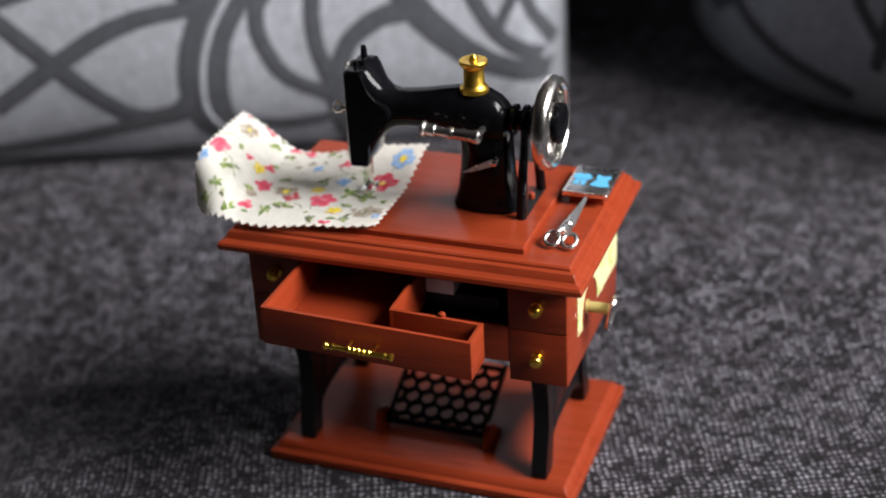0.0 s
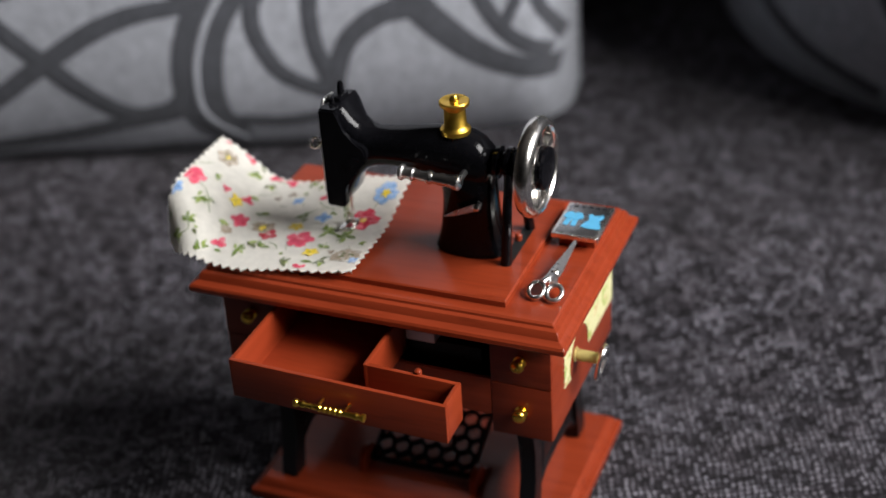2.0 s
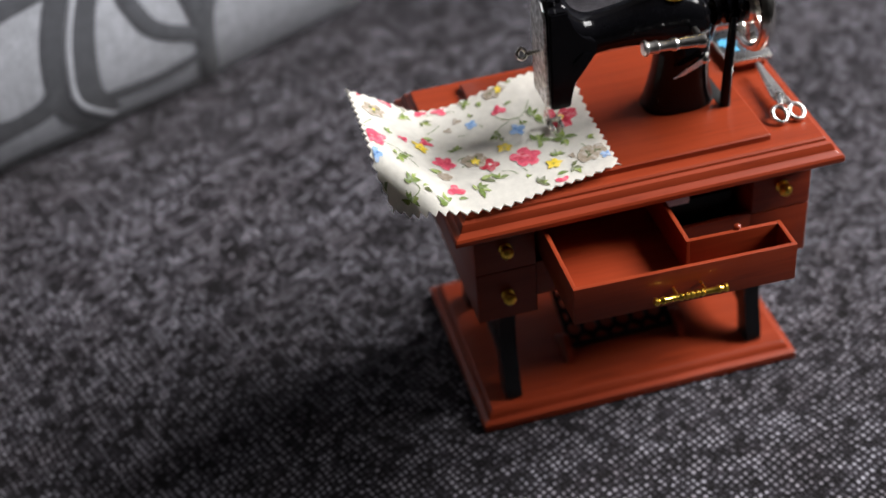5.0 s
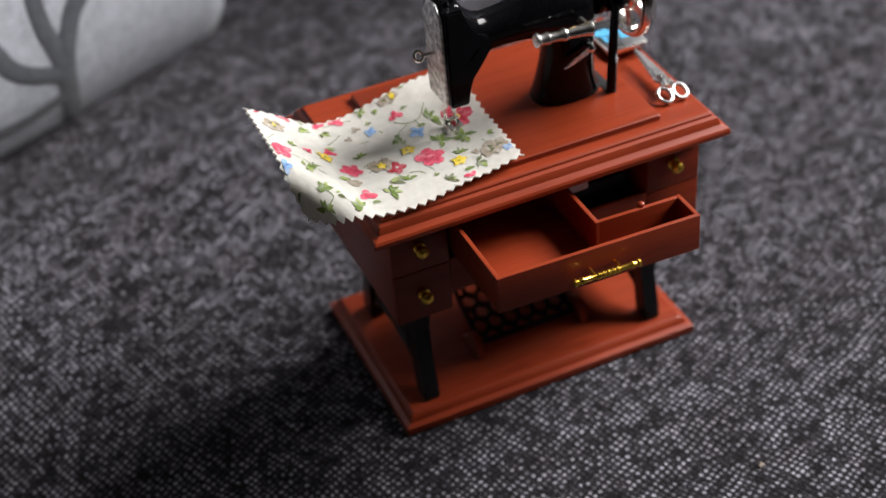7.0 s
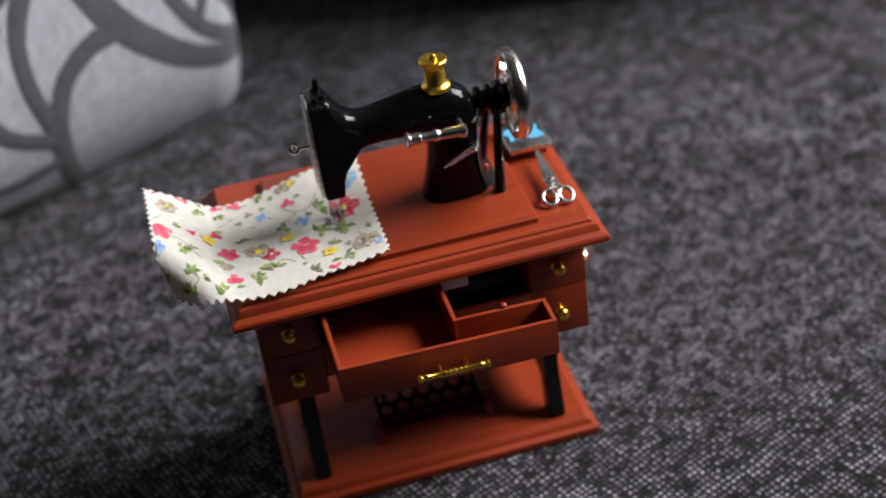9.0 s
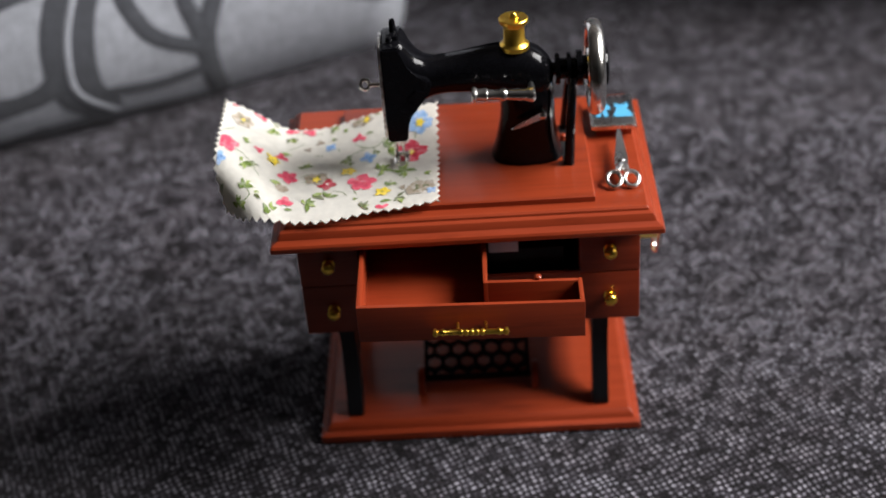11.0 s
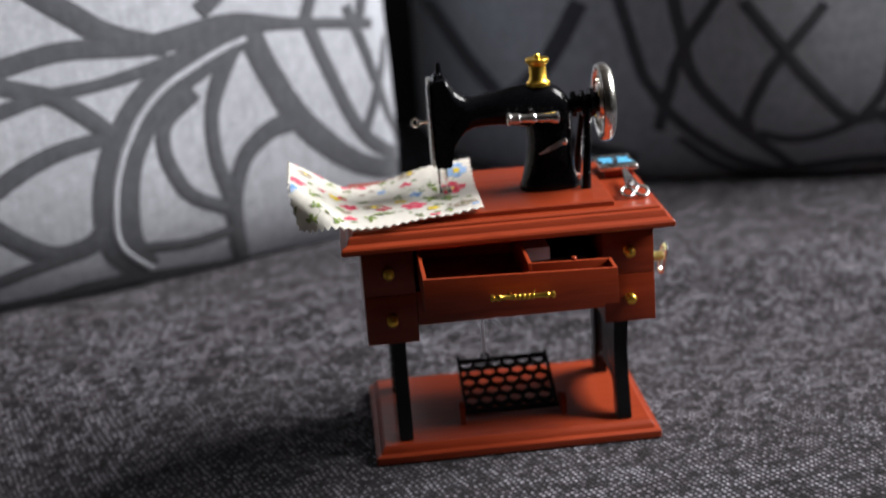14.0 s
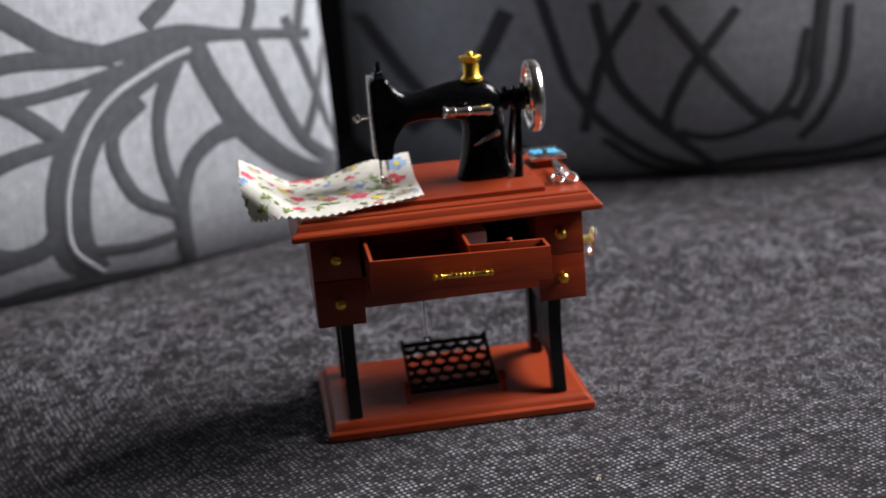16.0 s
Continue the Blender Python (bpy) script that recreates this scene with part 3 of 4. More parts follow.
# side: lace sticker and winding key
lace = bmesh.new()
outline = [(1.426, 1.85, 2.27), (1.426, 0.5, 2.27)]
for i in range(23):
    outline.append((1.426, 0.5 + (0.022 if i % 2 else 0.0), 2.24 - i * 0.029))
for i in range(13):
    a = radians(205 - i * 17.5)
    outline.append((1.426, 0.9 + 0.25 * math.cos(a), 1.68 + 0.25 * math.sin(a)))
for i in range(22):
    outline.append((1.426, 1.16 + i * 0.031, 1.61 + (0.02 if i % 2 else 0.0)))
outline.append((1.426, 1.85, 1.61))
prism(lace, outline, (0.005, 0, 0))
part("lace_sticker", lace, LACE, table, "cream lace sticker with scalloped edge", 0)
key = bmesh.new()
lathe(key, (1.42, 0.8, 1.735), (1, 0, 0), [(0, 0.0), (0, 0.065), (0.02, 0.065), (0.024, 0.05), (0.215, 0.046), (0.228, 0.03), (0.24, 0)], 18)
wing = part("winding_key", key, BRASS, table, "brass winding key")
loop = bmesh.new()
pts = [(1.645 + 0.03 * math.sin(a), 0.8 + 0.1 * math.cos(a), 1.70 + 0.145 * math.copysign(abs(math.sin(a)) ** 0.7, math.sin(a))) for a in [6.28318 * i / 32 for i in range(32)]]
tube(loop, pts, 0.02, 8, True)
box(loop, (1.632, 1.658), (0.71, 0.89), (1.715, 1.755), 0.006)
part("key_wing", loop, SATIN, wing, "wire loop of the key")

# base board
part("base_board", moulded((-1.44, 1.45), (0.2, 2.14), [(0.02, -0.005), (0, 0.01), (0, 0.075), (0.02, 0.088), (0.05, 0.095), (0.06, 0.13), (0.08, 0.155), (0.10, 0.168)], 0.012), WOOD_X, table, "moulded red-brown base board", 25)


def side_frame(x0, x1):
    """Cast side: two splayed legs, a top rail and a low stretcher, with a waisted outline."""
    w = (x1 - x0, 0, 0)
    for s, y0 in ((1, 0.36), (-1, 1.84)):
        leg = [(y0, 0.165), (y0, 0.24), (y0 + s * 0.02, 0.3), (y0 + s * 0.10, 0.62), (y0 + s * 0.12, 0.9), (y0 + s * 0.02, 1.29)]
        inner = [(y0 + s * 0.24, 1.29), (y0 + s * 0.27, 0.9), (y0 + s * 0.26, 0.62), (y0 + s * 0.2, 0.32), (y0 + s * 0.2, 0.165)]
        bm = bmesh.new()
        prism(bm, [(x0, y, z) for y, z in leg + inner], w, 0.012)
        part("leg", bm, IRON, table, "black cast leg")
    arch = [(0.55, 0.33), (0.66, 0.43), (0.82, 0.49), (1.1, 0.51), (1.38, 0.49), (1.54, 0.43), (1.65, 0.33)]
    panel = bmesh.new()
    prism(panel, [(x0 + 0.045, y, z) for y, z in arch + [(1.65, 1.29), (0.55, 1.29)]], (w[0] - 0.09, 0, 0), 0.006)
    part("side_panel", panel, IRON, table, "solid black cast panel between the legs")
    rim = tube(bmesh.new(), [((x0 + x1) / 2, y, z) for y, z in arch], 0.045, 10)
    part("arch_rim", rim, IRON, table)
    for y in (0.68, 0.78, 1.42, 1.52):
        flute = tube(bmesh.new(), [((x0 + x1) / 2, y, 0.5), ((x0 + x1) / 2, y, 1.26)], 0.04, 10)
        part("flute", flute, IRON, table)


side_frame(-1.19, -1.05)
side_frame(1.04, 1.18)


# treadle
def bracket(x):
    bm = bmesh.new()
    arc = [(0.62, 0.165), (0.62, 0.22)] + [(0.75 + 0.11 * math.cos(radians(a)), 0.27 + 0.11 * math.sin(radians(a))) for a in range(160, -10, -20)] + [(0.98, 0.2), (1.02, 0.165)]
    prism(bm, [(x - 0.03, y, z) for y, z in arc], (0.06, 0, 0), 0.006)
    part("treadle_bracket", bm, WOOD_Y, table)


bracket(-0.52)
bracket(0.53)
TILT = radians(24)
ty, tz = 0.77, 0.225


def on_treadle(u, v, w=0.0):
    """u across, v up along the plate, w off its face."""
    return (u, ty + v * math.cos(TILT) - w * math.sin(TILT), tz + v * math.sin(TILT) + w * math.cos(TILT))


tread = bmesh.new()
VL, VW = 0.72, 0.47


def strip(bm, a, b, wide, thick=0.035):
    a, b = Vector(a), Vector(b)
    d = (b - a).normalized()
    p = Vector((-d.y, d.x)) * wide / 2
    ends = [a + p, b + p, b - p, a - p]
    lo = [bm.verts.new(on_treadle(q.x, q.y, 0)) for q in ends]
    hi = [bm.verts.new(on_treadle(q.x, q.y, thick)) for q in ends]
    bm.faces.new(lo), bm.faces.new(hi)
    for i in range(4):
        j = (i + 1) % 4
        bm.faces.new((lo[i], lo[j], hi[j], hi[i]))


for a, b in (((-VW, 0), (VW, 0)), ((-VW, VL), (VW, VL)), ((-VW, -0.02), (-VW, VL + 0.06)), ((VW, -0.02), (VW, VL + 0.06))):
    strip(tread, a, b, 0.035, 0.045)
seen = set()
r = 0.088
for row in range(6):
    for col in range(8):
        cx = -VW + (col + (0.5 if row % 2 else 0.0)) * r * math.sqrt(3)
        cy = 0.02 + row * r * 1.5
        ring = [Vector((cx + r * math.sin(radians(60 * k)), cy + r * math.cos(radians(60 * k)))) for k in range(6)]
        for k in range(6):
            a, b = ring[k], ring[(k + 1) % 6]
            mid = (round((a.x + b.x) / 2, 3), round((a.y + b.y) / 2, 3))
            if mid in seen or not (-VW < mid[0] < VW and 0 < mid[1] < VL):
                continue
            seen.add(mid)
            a = Vector((min(VW, max(-VW, a.x)), min(VL, max(0, a.y))))
            b = Vector((min(VW, max(-VW, b.x)), min(VL, max(0, b.y))))
            if (b - a).length > 0.01:
                strip(tread, a, b, 0.04)
treadle = part("treadle", tread, IRON, table, "black honeycomb foot treadle, tilted up", 0)
axle = tube(bmesh.new(), [(-0.53, ty, tz), (0.53, ty, tz)], 0.02, 10)
part("treadle_axle", axle, IRON, treadle)
eye = bmesh.new()
top = Vector(on_treadle(-0.18, VL + 0.05, 0.02))
tube(eye, [top + Vector((0.04 * math.cos(a), 0, 0.04 * math.sin(a))) for a in [6.28318 * i / 14 for i in range(14)]], 0.014, 8, True)
part("treadle_eye", eye, IRON, treadle)
part("pull_wire", tube(bmesh.new(), [top + Vector((0, 0, 0.03)), (-0.2, 1.35, 1.3), (-0.22, 1.4, 1.778)], 0.006, 6), STEEL, table, "thin wire to the treadle")


# ---- the toy sewing machine ----
machine = thing("sewing_machine", (0.54, 0.93, 2.53), "glossy black toy sewing machine with chrome wheel and gold spool", "sewing machine")


def oval(y0, y1, z0, z1, x, power=2.0, n=32, lean=0.0):
    out = []
    for i in range(n):
        a = 6.28318 * i / n
        c, s = math.cos(a), math.sin(a)
        c = math.copysign(abs(c) ** (2 / power), c)
        s = math.copysign(abs(s) ** (2 / power), s)
        out.append((x + lean * s, (y0 + y1) / 2 + (y1 - y0) / 2 * c, (z0 + z1) / 2 + (z1 - z0) / 2 * s))
    return out


# head and arm: x, y from, y to, z from, z to, squareness
stations = [
    (-0.605, 0.71, 1.09, 2.885, 3.72, 7), (-0.585, 0.70, 1.11, 2.87, 3.735, 7), (-0.50, 0.70, 1.13, 2.865, 3.745, 6), (-0.455, 0.70, 1.13, 2.90, 3.75, 5),
    (-0.42, 0.71, 1.11, 2.98, 3.72, 4), (-0.38, 0.715, 1.08, 3.06, 3.655, 3.4), (-0.33, 0.72, 1.04, 3.13, 3.595, 3), (-0.27, 0.725, 1.035, 3.185, 3.55, 2.6),
    (-0.19, 0.73, 1.03, 3.215, 3.53, 2.4), (-0.08, 0.725, 1.035, 3.225, 3.54, 2.3), (0.06, 0.72, 1.04, 3.222, 3.562, 2.3), (0.20, 0.715, 1.05, 3.205, 3.59, 2.3),
    (0.32, 0.715, 1.06, 3.18, 3.605, 2.4), (0.46, 0.72, 1.07, 3.14, 3.61, 2.4), (0.58, 0.72, 1.08, 3.11, 3.59, 2.4), (0.67, 0.73, 1.07, 3.12, 3.545, 2.3),
    (0.73, 0.75, 1.05, 3.17, 3.48, 2.2), (0.765, 0.79, 1.01, 3.24, 3.42, 2.1), (0.78, 0.85, 0.95, 3.3, 3.36, 2),
]
bm = bmesh.new()
loft(bm, [oval(y0, y1, z0, z1, x, p) for x, y0, y1, z0, z1, p in stations])
part("arm", bm, BLACK, machine, "glossy black arm and head", 45)
# pillar: z, x from, x to, y half
pill = [(2.531, 0.245, 0.845, 0.195), (2.55, 0.24, 0.85, 0.20), (2.575, 0.245, 0.845, 0.20), (2.62, 0.265, 0.825, 0.19), (2.72, 0.29, 0.80, 0.175), (2.88, 0.32, 0.785, 0.165),
        (3.02, 0.335, 0.78, 0.16), (3.14, 0.33, 0.78, 0.165), (3.24, 0.30, 0.775, 0.165), (3.34, 0.30, 0.77, 0.16), (3.46, 0.36, 0.72, 0.14)]
bm = bmesh.new()
rings = []
for z, x0, x1, w in pill:
    cy = 0.94 - 0.045 * smoothstep((z - 2.55) / 0.6)
    ring = []
    for i in range(36):
        a = 6.28318 * i / 36
        c, s = math.cos(a), math.sin(a)
        ring.append(((x0 + x1) / 2 + (x1 - x0) / 2 * math.copysign(abs(c) ** 0.8, c), cy + w * math.copysign(abs(s) ** 0.8, s), z))
    rings.append(ring)
loft(bm, rings)
part("pillar", bm, BLACK, machine, "flared black pillar", 45)

# raised panel on the front of the head, with a notched outline that runs out into the arm
bm = bmesh.new()
cheek = [(-0.60, 2.875), (-0.44, 2.875), (-0.435, 3.03), (-0.41, 3.11), (-0.34, 3.2), (-0.25, 3.28), (-0.215, 3.36), (-0.235, 3.43), (-0.34, 3.47), (-0.41, 3.55), (-0.445, 3.64), (-0.45, 3.735), (-0.60, 3.735)]
prism(bm, [(x, 0.665, z) for x, z in cheek], (0, 0.1, 0), 0.014)
part("head_cheek", bm, BLACK, machine, "raised black panel of the head", 30)
bm = bmesh.new()
prism(bm, [(x, 0.652, z) for x, z in [(-0.42, 3.28), (-0.34, 3.36), (-0.27, 3.34), (-0.30, 3.30), (-0.36, 3.24)]], (0, 0.02, 0), 0.005)
part("cheek_rib", bm, BLACK, machine, "", 30)

# face plate with chamfered top, thread guide ring
bm = bmesh.new()
face_outline = [(0.72, 2.88), (1.04, 2.88), (1.05, 3.0), (1.05, 3.62), (0.98, 3.74), (0.82, 3.76), (0.72, 3.66), (0.71, 3.0)]
prism(bm, [(-0.602, y, z) for y, z in face_outline], (-0.026, 0, 0), 0.008)
plate = part("face_plate", bm, PEWTER, machine, "embossed silver face plate", 30)
bm = bmesh.new()
tube(bm, [(-0.62, 0.88, 3.31), (-0.73, 0.88, 3.31)], 0.018, 10)
tube(bm, [(-0.765 + 0.036 * math.cos(a), 0.88 + 0.02 * math.sin(a), 3.315 + 0.036 * math.sin(a)) for a in [6.28318 * i / 16 for i in range(16)]], 0.014, 8, True)
part("thread_guide", bm, CHROME, plate, "chrome ring")
bm = bmesh.new()
box(bm, (-0.56, -0.46), (0.80, 0.96), (3.72, 3.78), 0.015)
lathe(bm, (-0.5, 0.9, 3.77), (0, 0, 1), [(0, 0.0), (0, 0.03), (0.08, 0.026), (0.11, 0.02), (0.115, 0)], 14)
lathe(bm, (-0.535, 0.80, 3.70), (0, 0, 1), [(0, 0.0), (0, 0.028), (0.075, 0.024), (0.085, 0)], 14)
part("top_lugs", bm, BLACK, machine)
# needle and presser foot
bm = bmesh.new()
tube(bm, [(-0.5, 0.88, 2.9), (-0.5, 0.88, 2.72)], 0.022, 10)
tube(bm, [(-0.5, 0.88, 2.74), (-0.49, 0.875, 2.56)], lambda t: 0.012 * (1 - 0.7 * t), 8)
tube(bm, [(-0.56, 0.94, 2.9), (-0.56, 0.94, 2.66), (-0.55, 0.90, 2.60)], 0.016, 8)
box(bm, (-0.58, -0.53), (0.78, 0.92), (2.585, 2.602), 0.005)
box(bm, (-0.49, -0.45), (0.80, 0.92), (2.585, 2.602), 0.005)
box(bm, (-0.58, -0.45), (0.90, 0.93), (2.59, 2.63), 0.006)
part("needle", bm, CHROME, machine, "chrome needle and presser foot")
# chrome rod and lever on the front
bm = bmesh.new()
prof = [(0, 0.0), (0, 0.042), (0.012, 0.054), (0.03, 0.054), (0.042, 0.04), (0.09, 0.04), (0.10, 0.044), (0.12, 0.044), (0.13, 0.034), (0.22, 0.036), (0.245, 0.046), (0.265, 0.046), (0.285, 0.036),
        (0.33, 0.040), (0.43, 0.042), (0.455, 0.048), (0.475, 0.052), (0.495, 0.052), (0.51, 0.036), (0.512, 0)]
lathe(bm, (0.105, 0.575, 3.335), (1, -0.03, -0.04), [(d, q * 1.2) for d, q in prof], 22)
tube(bm, [(0.585, 0.56, 3.32), (0.585, 0.73, 3.32)], 0.026, 10)
part("thread_rod", bm, SATIN, machine, "turned chrome thread rod")
bm = bmesh.new()
blade = [(0.70, 0.69, 3.06), (0.655, 0.69, 3.065), (0.52, 0.675, 3.0), (0.41, 0.665, 2.93), (0.50, 0.675, 2.945), (0.66, 0.69, 3.0), (0.71, 0.69, 3.03)]
prism(bm, blade, (0, 0.018, 0), 0.003)
lathe(bm, (0.675, 0.79, 3.035), (0, -1, 0), [(0, 0.0), (0, 0.028), (0.11, 0.028), (0.12, 0.018), (0.124, 0)], 14)
part("stitch_lever", bm, CHROME, machine, "pointed chrome lever")

# gold spool
bm = bmesh.new()
lathe(bm, (0.47, 0.87, 3.58), (0, 0, 1), [(0, 0.0), (0, 0.118), (0.035, 0.118), (0.05, 0.10), (0.065, 0.088), (0.2, 0.084), (0.215, 0.10), (0.235, 0.116), (0.262, 0.118), (0.27, 0.11), (0.27, 0.04), (0.268, 0.036), (0.30, 0.03), (0.312, 0.02), (0.315, 0)], 36)
part("spool", bm, GOLD, machine, "shiny gold thread spool", 40)

# shaft with pulleys, wheel
AX = (0.88, 3.36)
bm = bmesh.new()
lathe(bm, (0.74, *AX), (1, 0, 0), [(0, 0.0), (0, 0.055), (0.05, 0.055), (0.05, 0.125), (0.085, 0.13), (0.095, 0.085), (0.135, 0.085), (0.145, 0.13), (0.175, 0.13), (0.185, 0.09), (0.215, 0.09), (0.225, 0.145), (0.27, 0.145), (0.275, 0.1), (0.33, 0.1), (0.335, 0)], 32)
part("pulley", bm, BLACK, machine, "grooved black pulley")
bm = bmesh.new()
WR = 0.39
prof = [(1.062, WR - 0.068), (1.05, WR - 0.045), (1.055, WR - 0.015), (1.08, WR), (1.115, WR + 0.003), (1.15, WR - 0.01), (1.175, WR - 0.035), (1.18, WR - 0.06), (1.168, WR - 0.072), (1.135, WR - 0.08), (1.09, WR - 0.08)]
n = 56
rows = [[bm.verts.new((x, AX[0] + rr * math.cos(6.28318 * i / n), AX[1] + rr * math.sin(6.28318 * i / n))) for i in range(n)] for x, rr in prof]
for a, b in zip(rows, rows[1:] + rows[:1]):
    for i in range(n):
        bm.faces.new((a[i], a[(i + 1) % n], b[(i + 1) % n], b[i]))
wheel = part("hand_wheel", bm, CHROME, machine, "chrome hand wheel", 45)
for i in range(6):
    bm = bmesh.new()
    a = radians(60 * i + 20)
    c, s = math.cos(a), math.sin(a)
    def at(rr, side, x):
        return (x, AX[0] + rr * c - side * s, AX[1] + rr * s + side * c)
    loft(bm, [[at(rr, -w, 1.10 - d), at(rr, w, 1.10 - d), at(rr, w * 0.6, 1.135 + d), at(rr, -w * 0.6, 1.135 + d)] for rr, w, d in ((0.06, 0.075, 0.02), (0.16, 0.055, 0.014), (0.235, 0.04, 0.008), (0.285, 0.05, 0.012), (0.325, 0.085, 0.018))])
    part("spoke", bm, CHROME, wheel, "", 40)
bm = bmesh.new()
lathe(bm, (1.06, *AX), (1, 0, 0), [(0, 0.0), (0, 0.1), (0.06, 0.1), (0.08, 0.165), (0.13, 0.175), (0.15, 0.165), (0.165, 0.12), (0.17, 0)], 32)
part("hub", bm, BLACK, wheel, "black hub disc")
bm = bmesh.new()
lathe(bm, (1.05, *AX), (1, 0, 0), [(0, 0.1), (0, 0.15), (0.02, 0.165), (0.05, 0.17), (0.085, 0.185), (0.1, 0.18), (0.1, 0.1)], 36)
part("collar", bm, CHROME, wheel, "chrome collar round the hub")
# belt
for y0, y1, z0 in ((0.76, 0.745, 3.34), (1.0, 1.33, 3.34)):
    bm = bmesh.new()
    tube(bm, [(0.93, y0, z0), (0.905, (y0 + y1) / 2, 2.95), (0.885, y1, 2.531)], lambda t: 0.033 + 0.012 * t, 12)
    part("belt", bm, BLACK, machine, "straight black drive belt")
bm = bmesh.new()
lathe(bm, (0.86, 1.12, 2.53), (0, 0, 1), [(0, 0.0), (0, 0.028), (0.05, 0.028), (0.06, 0.018), (0.062, 0)], 12)
part("belt_peg", bm, WOOD_X, machine)


# ---- the floral cloth under the needle ----
cotton = thing("floral_cloth", (-1.0, 0.9, 2.535), "white cotton scrap with floral print, zigzag edges, curled end", "cloth")
SL, RL = 1.945, 1.31


def cloth_at(s, r):
    """A place on the sheet: s from the needle end to the curled end, r from front to back."""
    # the front corner of the curled end folds down over a slanting crease
    bend = max(0.0, ((s - 1.3) * 0.60 - r * 0.75) / 0.96)
    s0, r0 = s - bend * 0.625, r + bend * 0.781
    x, z, start = -0.2 - min(s0, 1.2), 2.552, 1.2
    if s0 > start:
        n = 12
        d = (s0 - start) / n
        for k in range(n):
            a = radians(31 * smoothstep((k + 0.5) * d / 0.25))
            x -= d * math.cos(a)
            z += d * math.sin(a)
    y = 0.2 + r0 - 0.07 * math.sin(min(1.0, s0 / 1.5) * 3.14) * (1 - r0 / RL) + 0.06 * smoothstep((s0 - 1.2) / 0.6)
    if bend:
        most = 1.25
        a = min(bend / 0.17, most)
        rest = max(0.0, bend - 0.17 * most)
        out = 0.17 * math.sin(a) + rest * math.cos(most)
        x -= 0.625 * out
        y -= 0.781 * out
        z -= 0.17 * (1 - math.cos(a)) + rest * math.sin(most)
    z += 0.17 * smoothstep((r - 0.65) / 0.7) * smoothstep((1.15 - s) / 0.8) + 0.035 * smoothstep((0.4 - s) / 0.4) + 0.006 * math.sin(3.2 * s + 2.0 * r)
    w = smoothstep((s - 0.45) / 0.6) * smoothstep((SL - s) / 0.25) * (1 - min(r, RL) / RL) ** 8
    return Vector((x, y - 0.07 * w, z - 0.035 * w))


def cloth_normal(s, r):
    d = 0.01
    u = cloth_at(s + d, r) - cloth_at(s - d, r)
    v = cloth_at(s, r + d) - cloth_at(s, r - d)
    n = u.cross(v).normalized()
    return n if n.z > 0 else -n


bm = bmesh.new()
NS, NR = 46, 32
top, low = [], []
for j in range(NR + 1):
    rt, rl = [], []
    for i in range(NS + 1):
        s, r = SL * i / NS, RL * j / NR
        tooth = 0.03
        if i in (0, NS) and j % 2:
            s += tooth if i == 0 else -tooth
        if j in (0, NR) and i % 2:
            r += tooth if j == 0 else -tooth
        p, q = cloth_at(s, r), cloth_normal(s, r)
        rt.append(bm.verts.new(p))
        rl.append(bm.verts.new(p - q * 0.012))
    top.append(rt)
    low.append(rl)
for j in range(NR):
    for i in range(NS):
        bm.faces.new((top[j][i], top[j][i + 1], top[j + 1][i + 1], top[j + 1][i]))
        bm.faces.new((low[j][i], low[j + 1][i], low[j + 1][i + 1], low[j][i + 1]))
rim = [(0, i) for i in range(NS)] + [(j, NS) for j in range(NR)] + [(NR, i) for i in range(NS, 0, -1)] + [(j, 0) for j in range(NR, 0, -1)]
for (a, b), (c, d) in zip(rim, rim[1:] + rim[:1]):
    bm.faces.new((top[a][b], top[c][d], low[c][d], low[a][b]))
sheet = part("sheet", bm, WHITE_COTTON, cotton, "white cotton sheet", 60)


def printed(s, r, lift):
    ss, rr = min(SL - 0.035, max(0.035, s)), min(RL - 0.035, max(0.035, r))
    return cloth_at(ss, rr) + cloth_normal(ss, rr) * lift


def blot(bm, s, r, size, petals=5, depth=0.2, stretch=1.0, turn=0.0, lift=0.004):
    """A printed shape that lies on the sheet."""
    n = 20
    rings = []
    for f in (0.5, 1.0):
        ring = []
        for i in range(n):
            a = 6.28318 * i / n
            q = size * f * (1 - depth + depth * math.cos(petals * a)) * (1 + 0.3 * noise.noise((s * 9 + i * 0.7, r * 9, 2.0)))
            x, y = q * math.cos(a) * stretch, q * math.sin(a)
            x, y = x * math.cos(turn) - y * math.sin(turn), x * math.sin(turn) + y * math.cos(turn)
            ring.append(bm.verts.new(printed(s - x, r + y, lift)))
        rings.append(ring)
    mid = bm.verts.new(printed(s, r, lift))
    for i in range(n):
        j = (i + 1) % n
        bm.faces.new((mid, rings[0][i], rings[0][j]))
        bm.faces.new((rings[0][i], rings[1][i], rings[1][j], rings[0][j]))
    return bm


def bloom(material, *shape, **more):
    part("flower_print", blot(bmesh.new(), *shape, **more), material, sheet, "", 60)


def stem(points, wide=0.006):
    bm = bmesh.new()
    pts = spline([(s, r, 0) for s, r in points], 8)
    last = None
    for i, p in enumerate(pts):
        d = pts[min(i + 1, len(pts) - 1)] - pts[max(0, i - 1)]
        d = Vector((-d.y, d.x)).normalized() * wide / 2
        pair = [bm.verts.new(printed(p.x + d.x * k, p.y + d.y * k, 0.003)) for k in (-1, 1)]
        if last:
            bm.faces.new((last[0], last[1], pair[1], pair[0]))
        last = pair
    part("stem_print", bm, GREEN, sheet, "", 60)


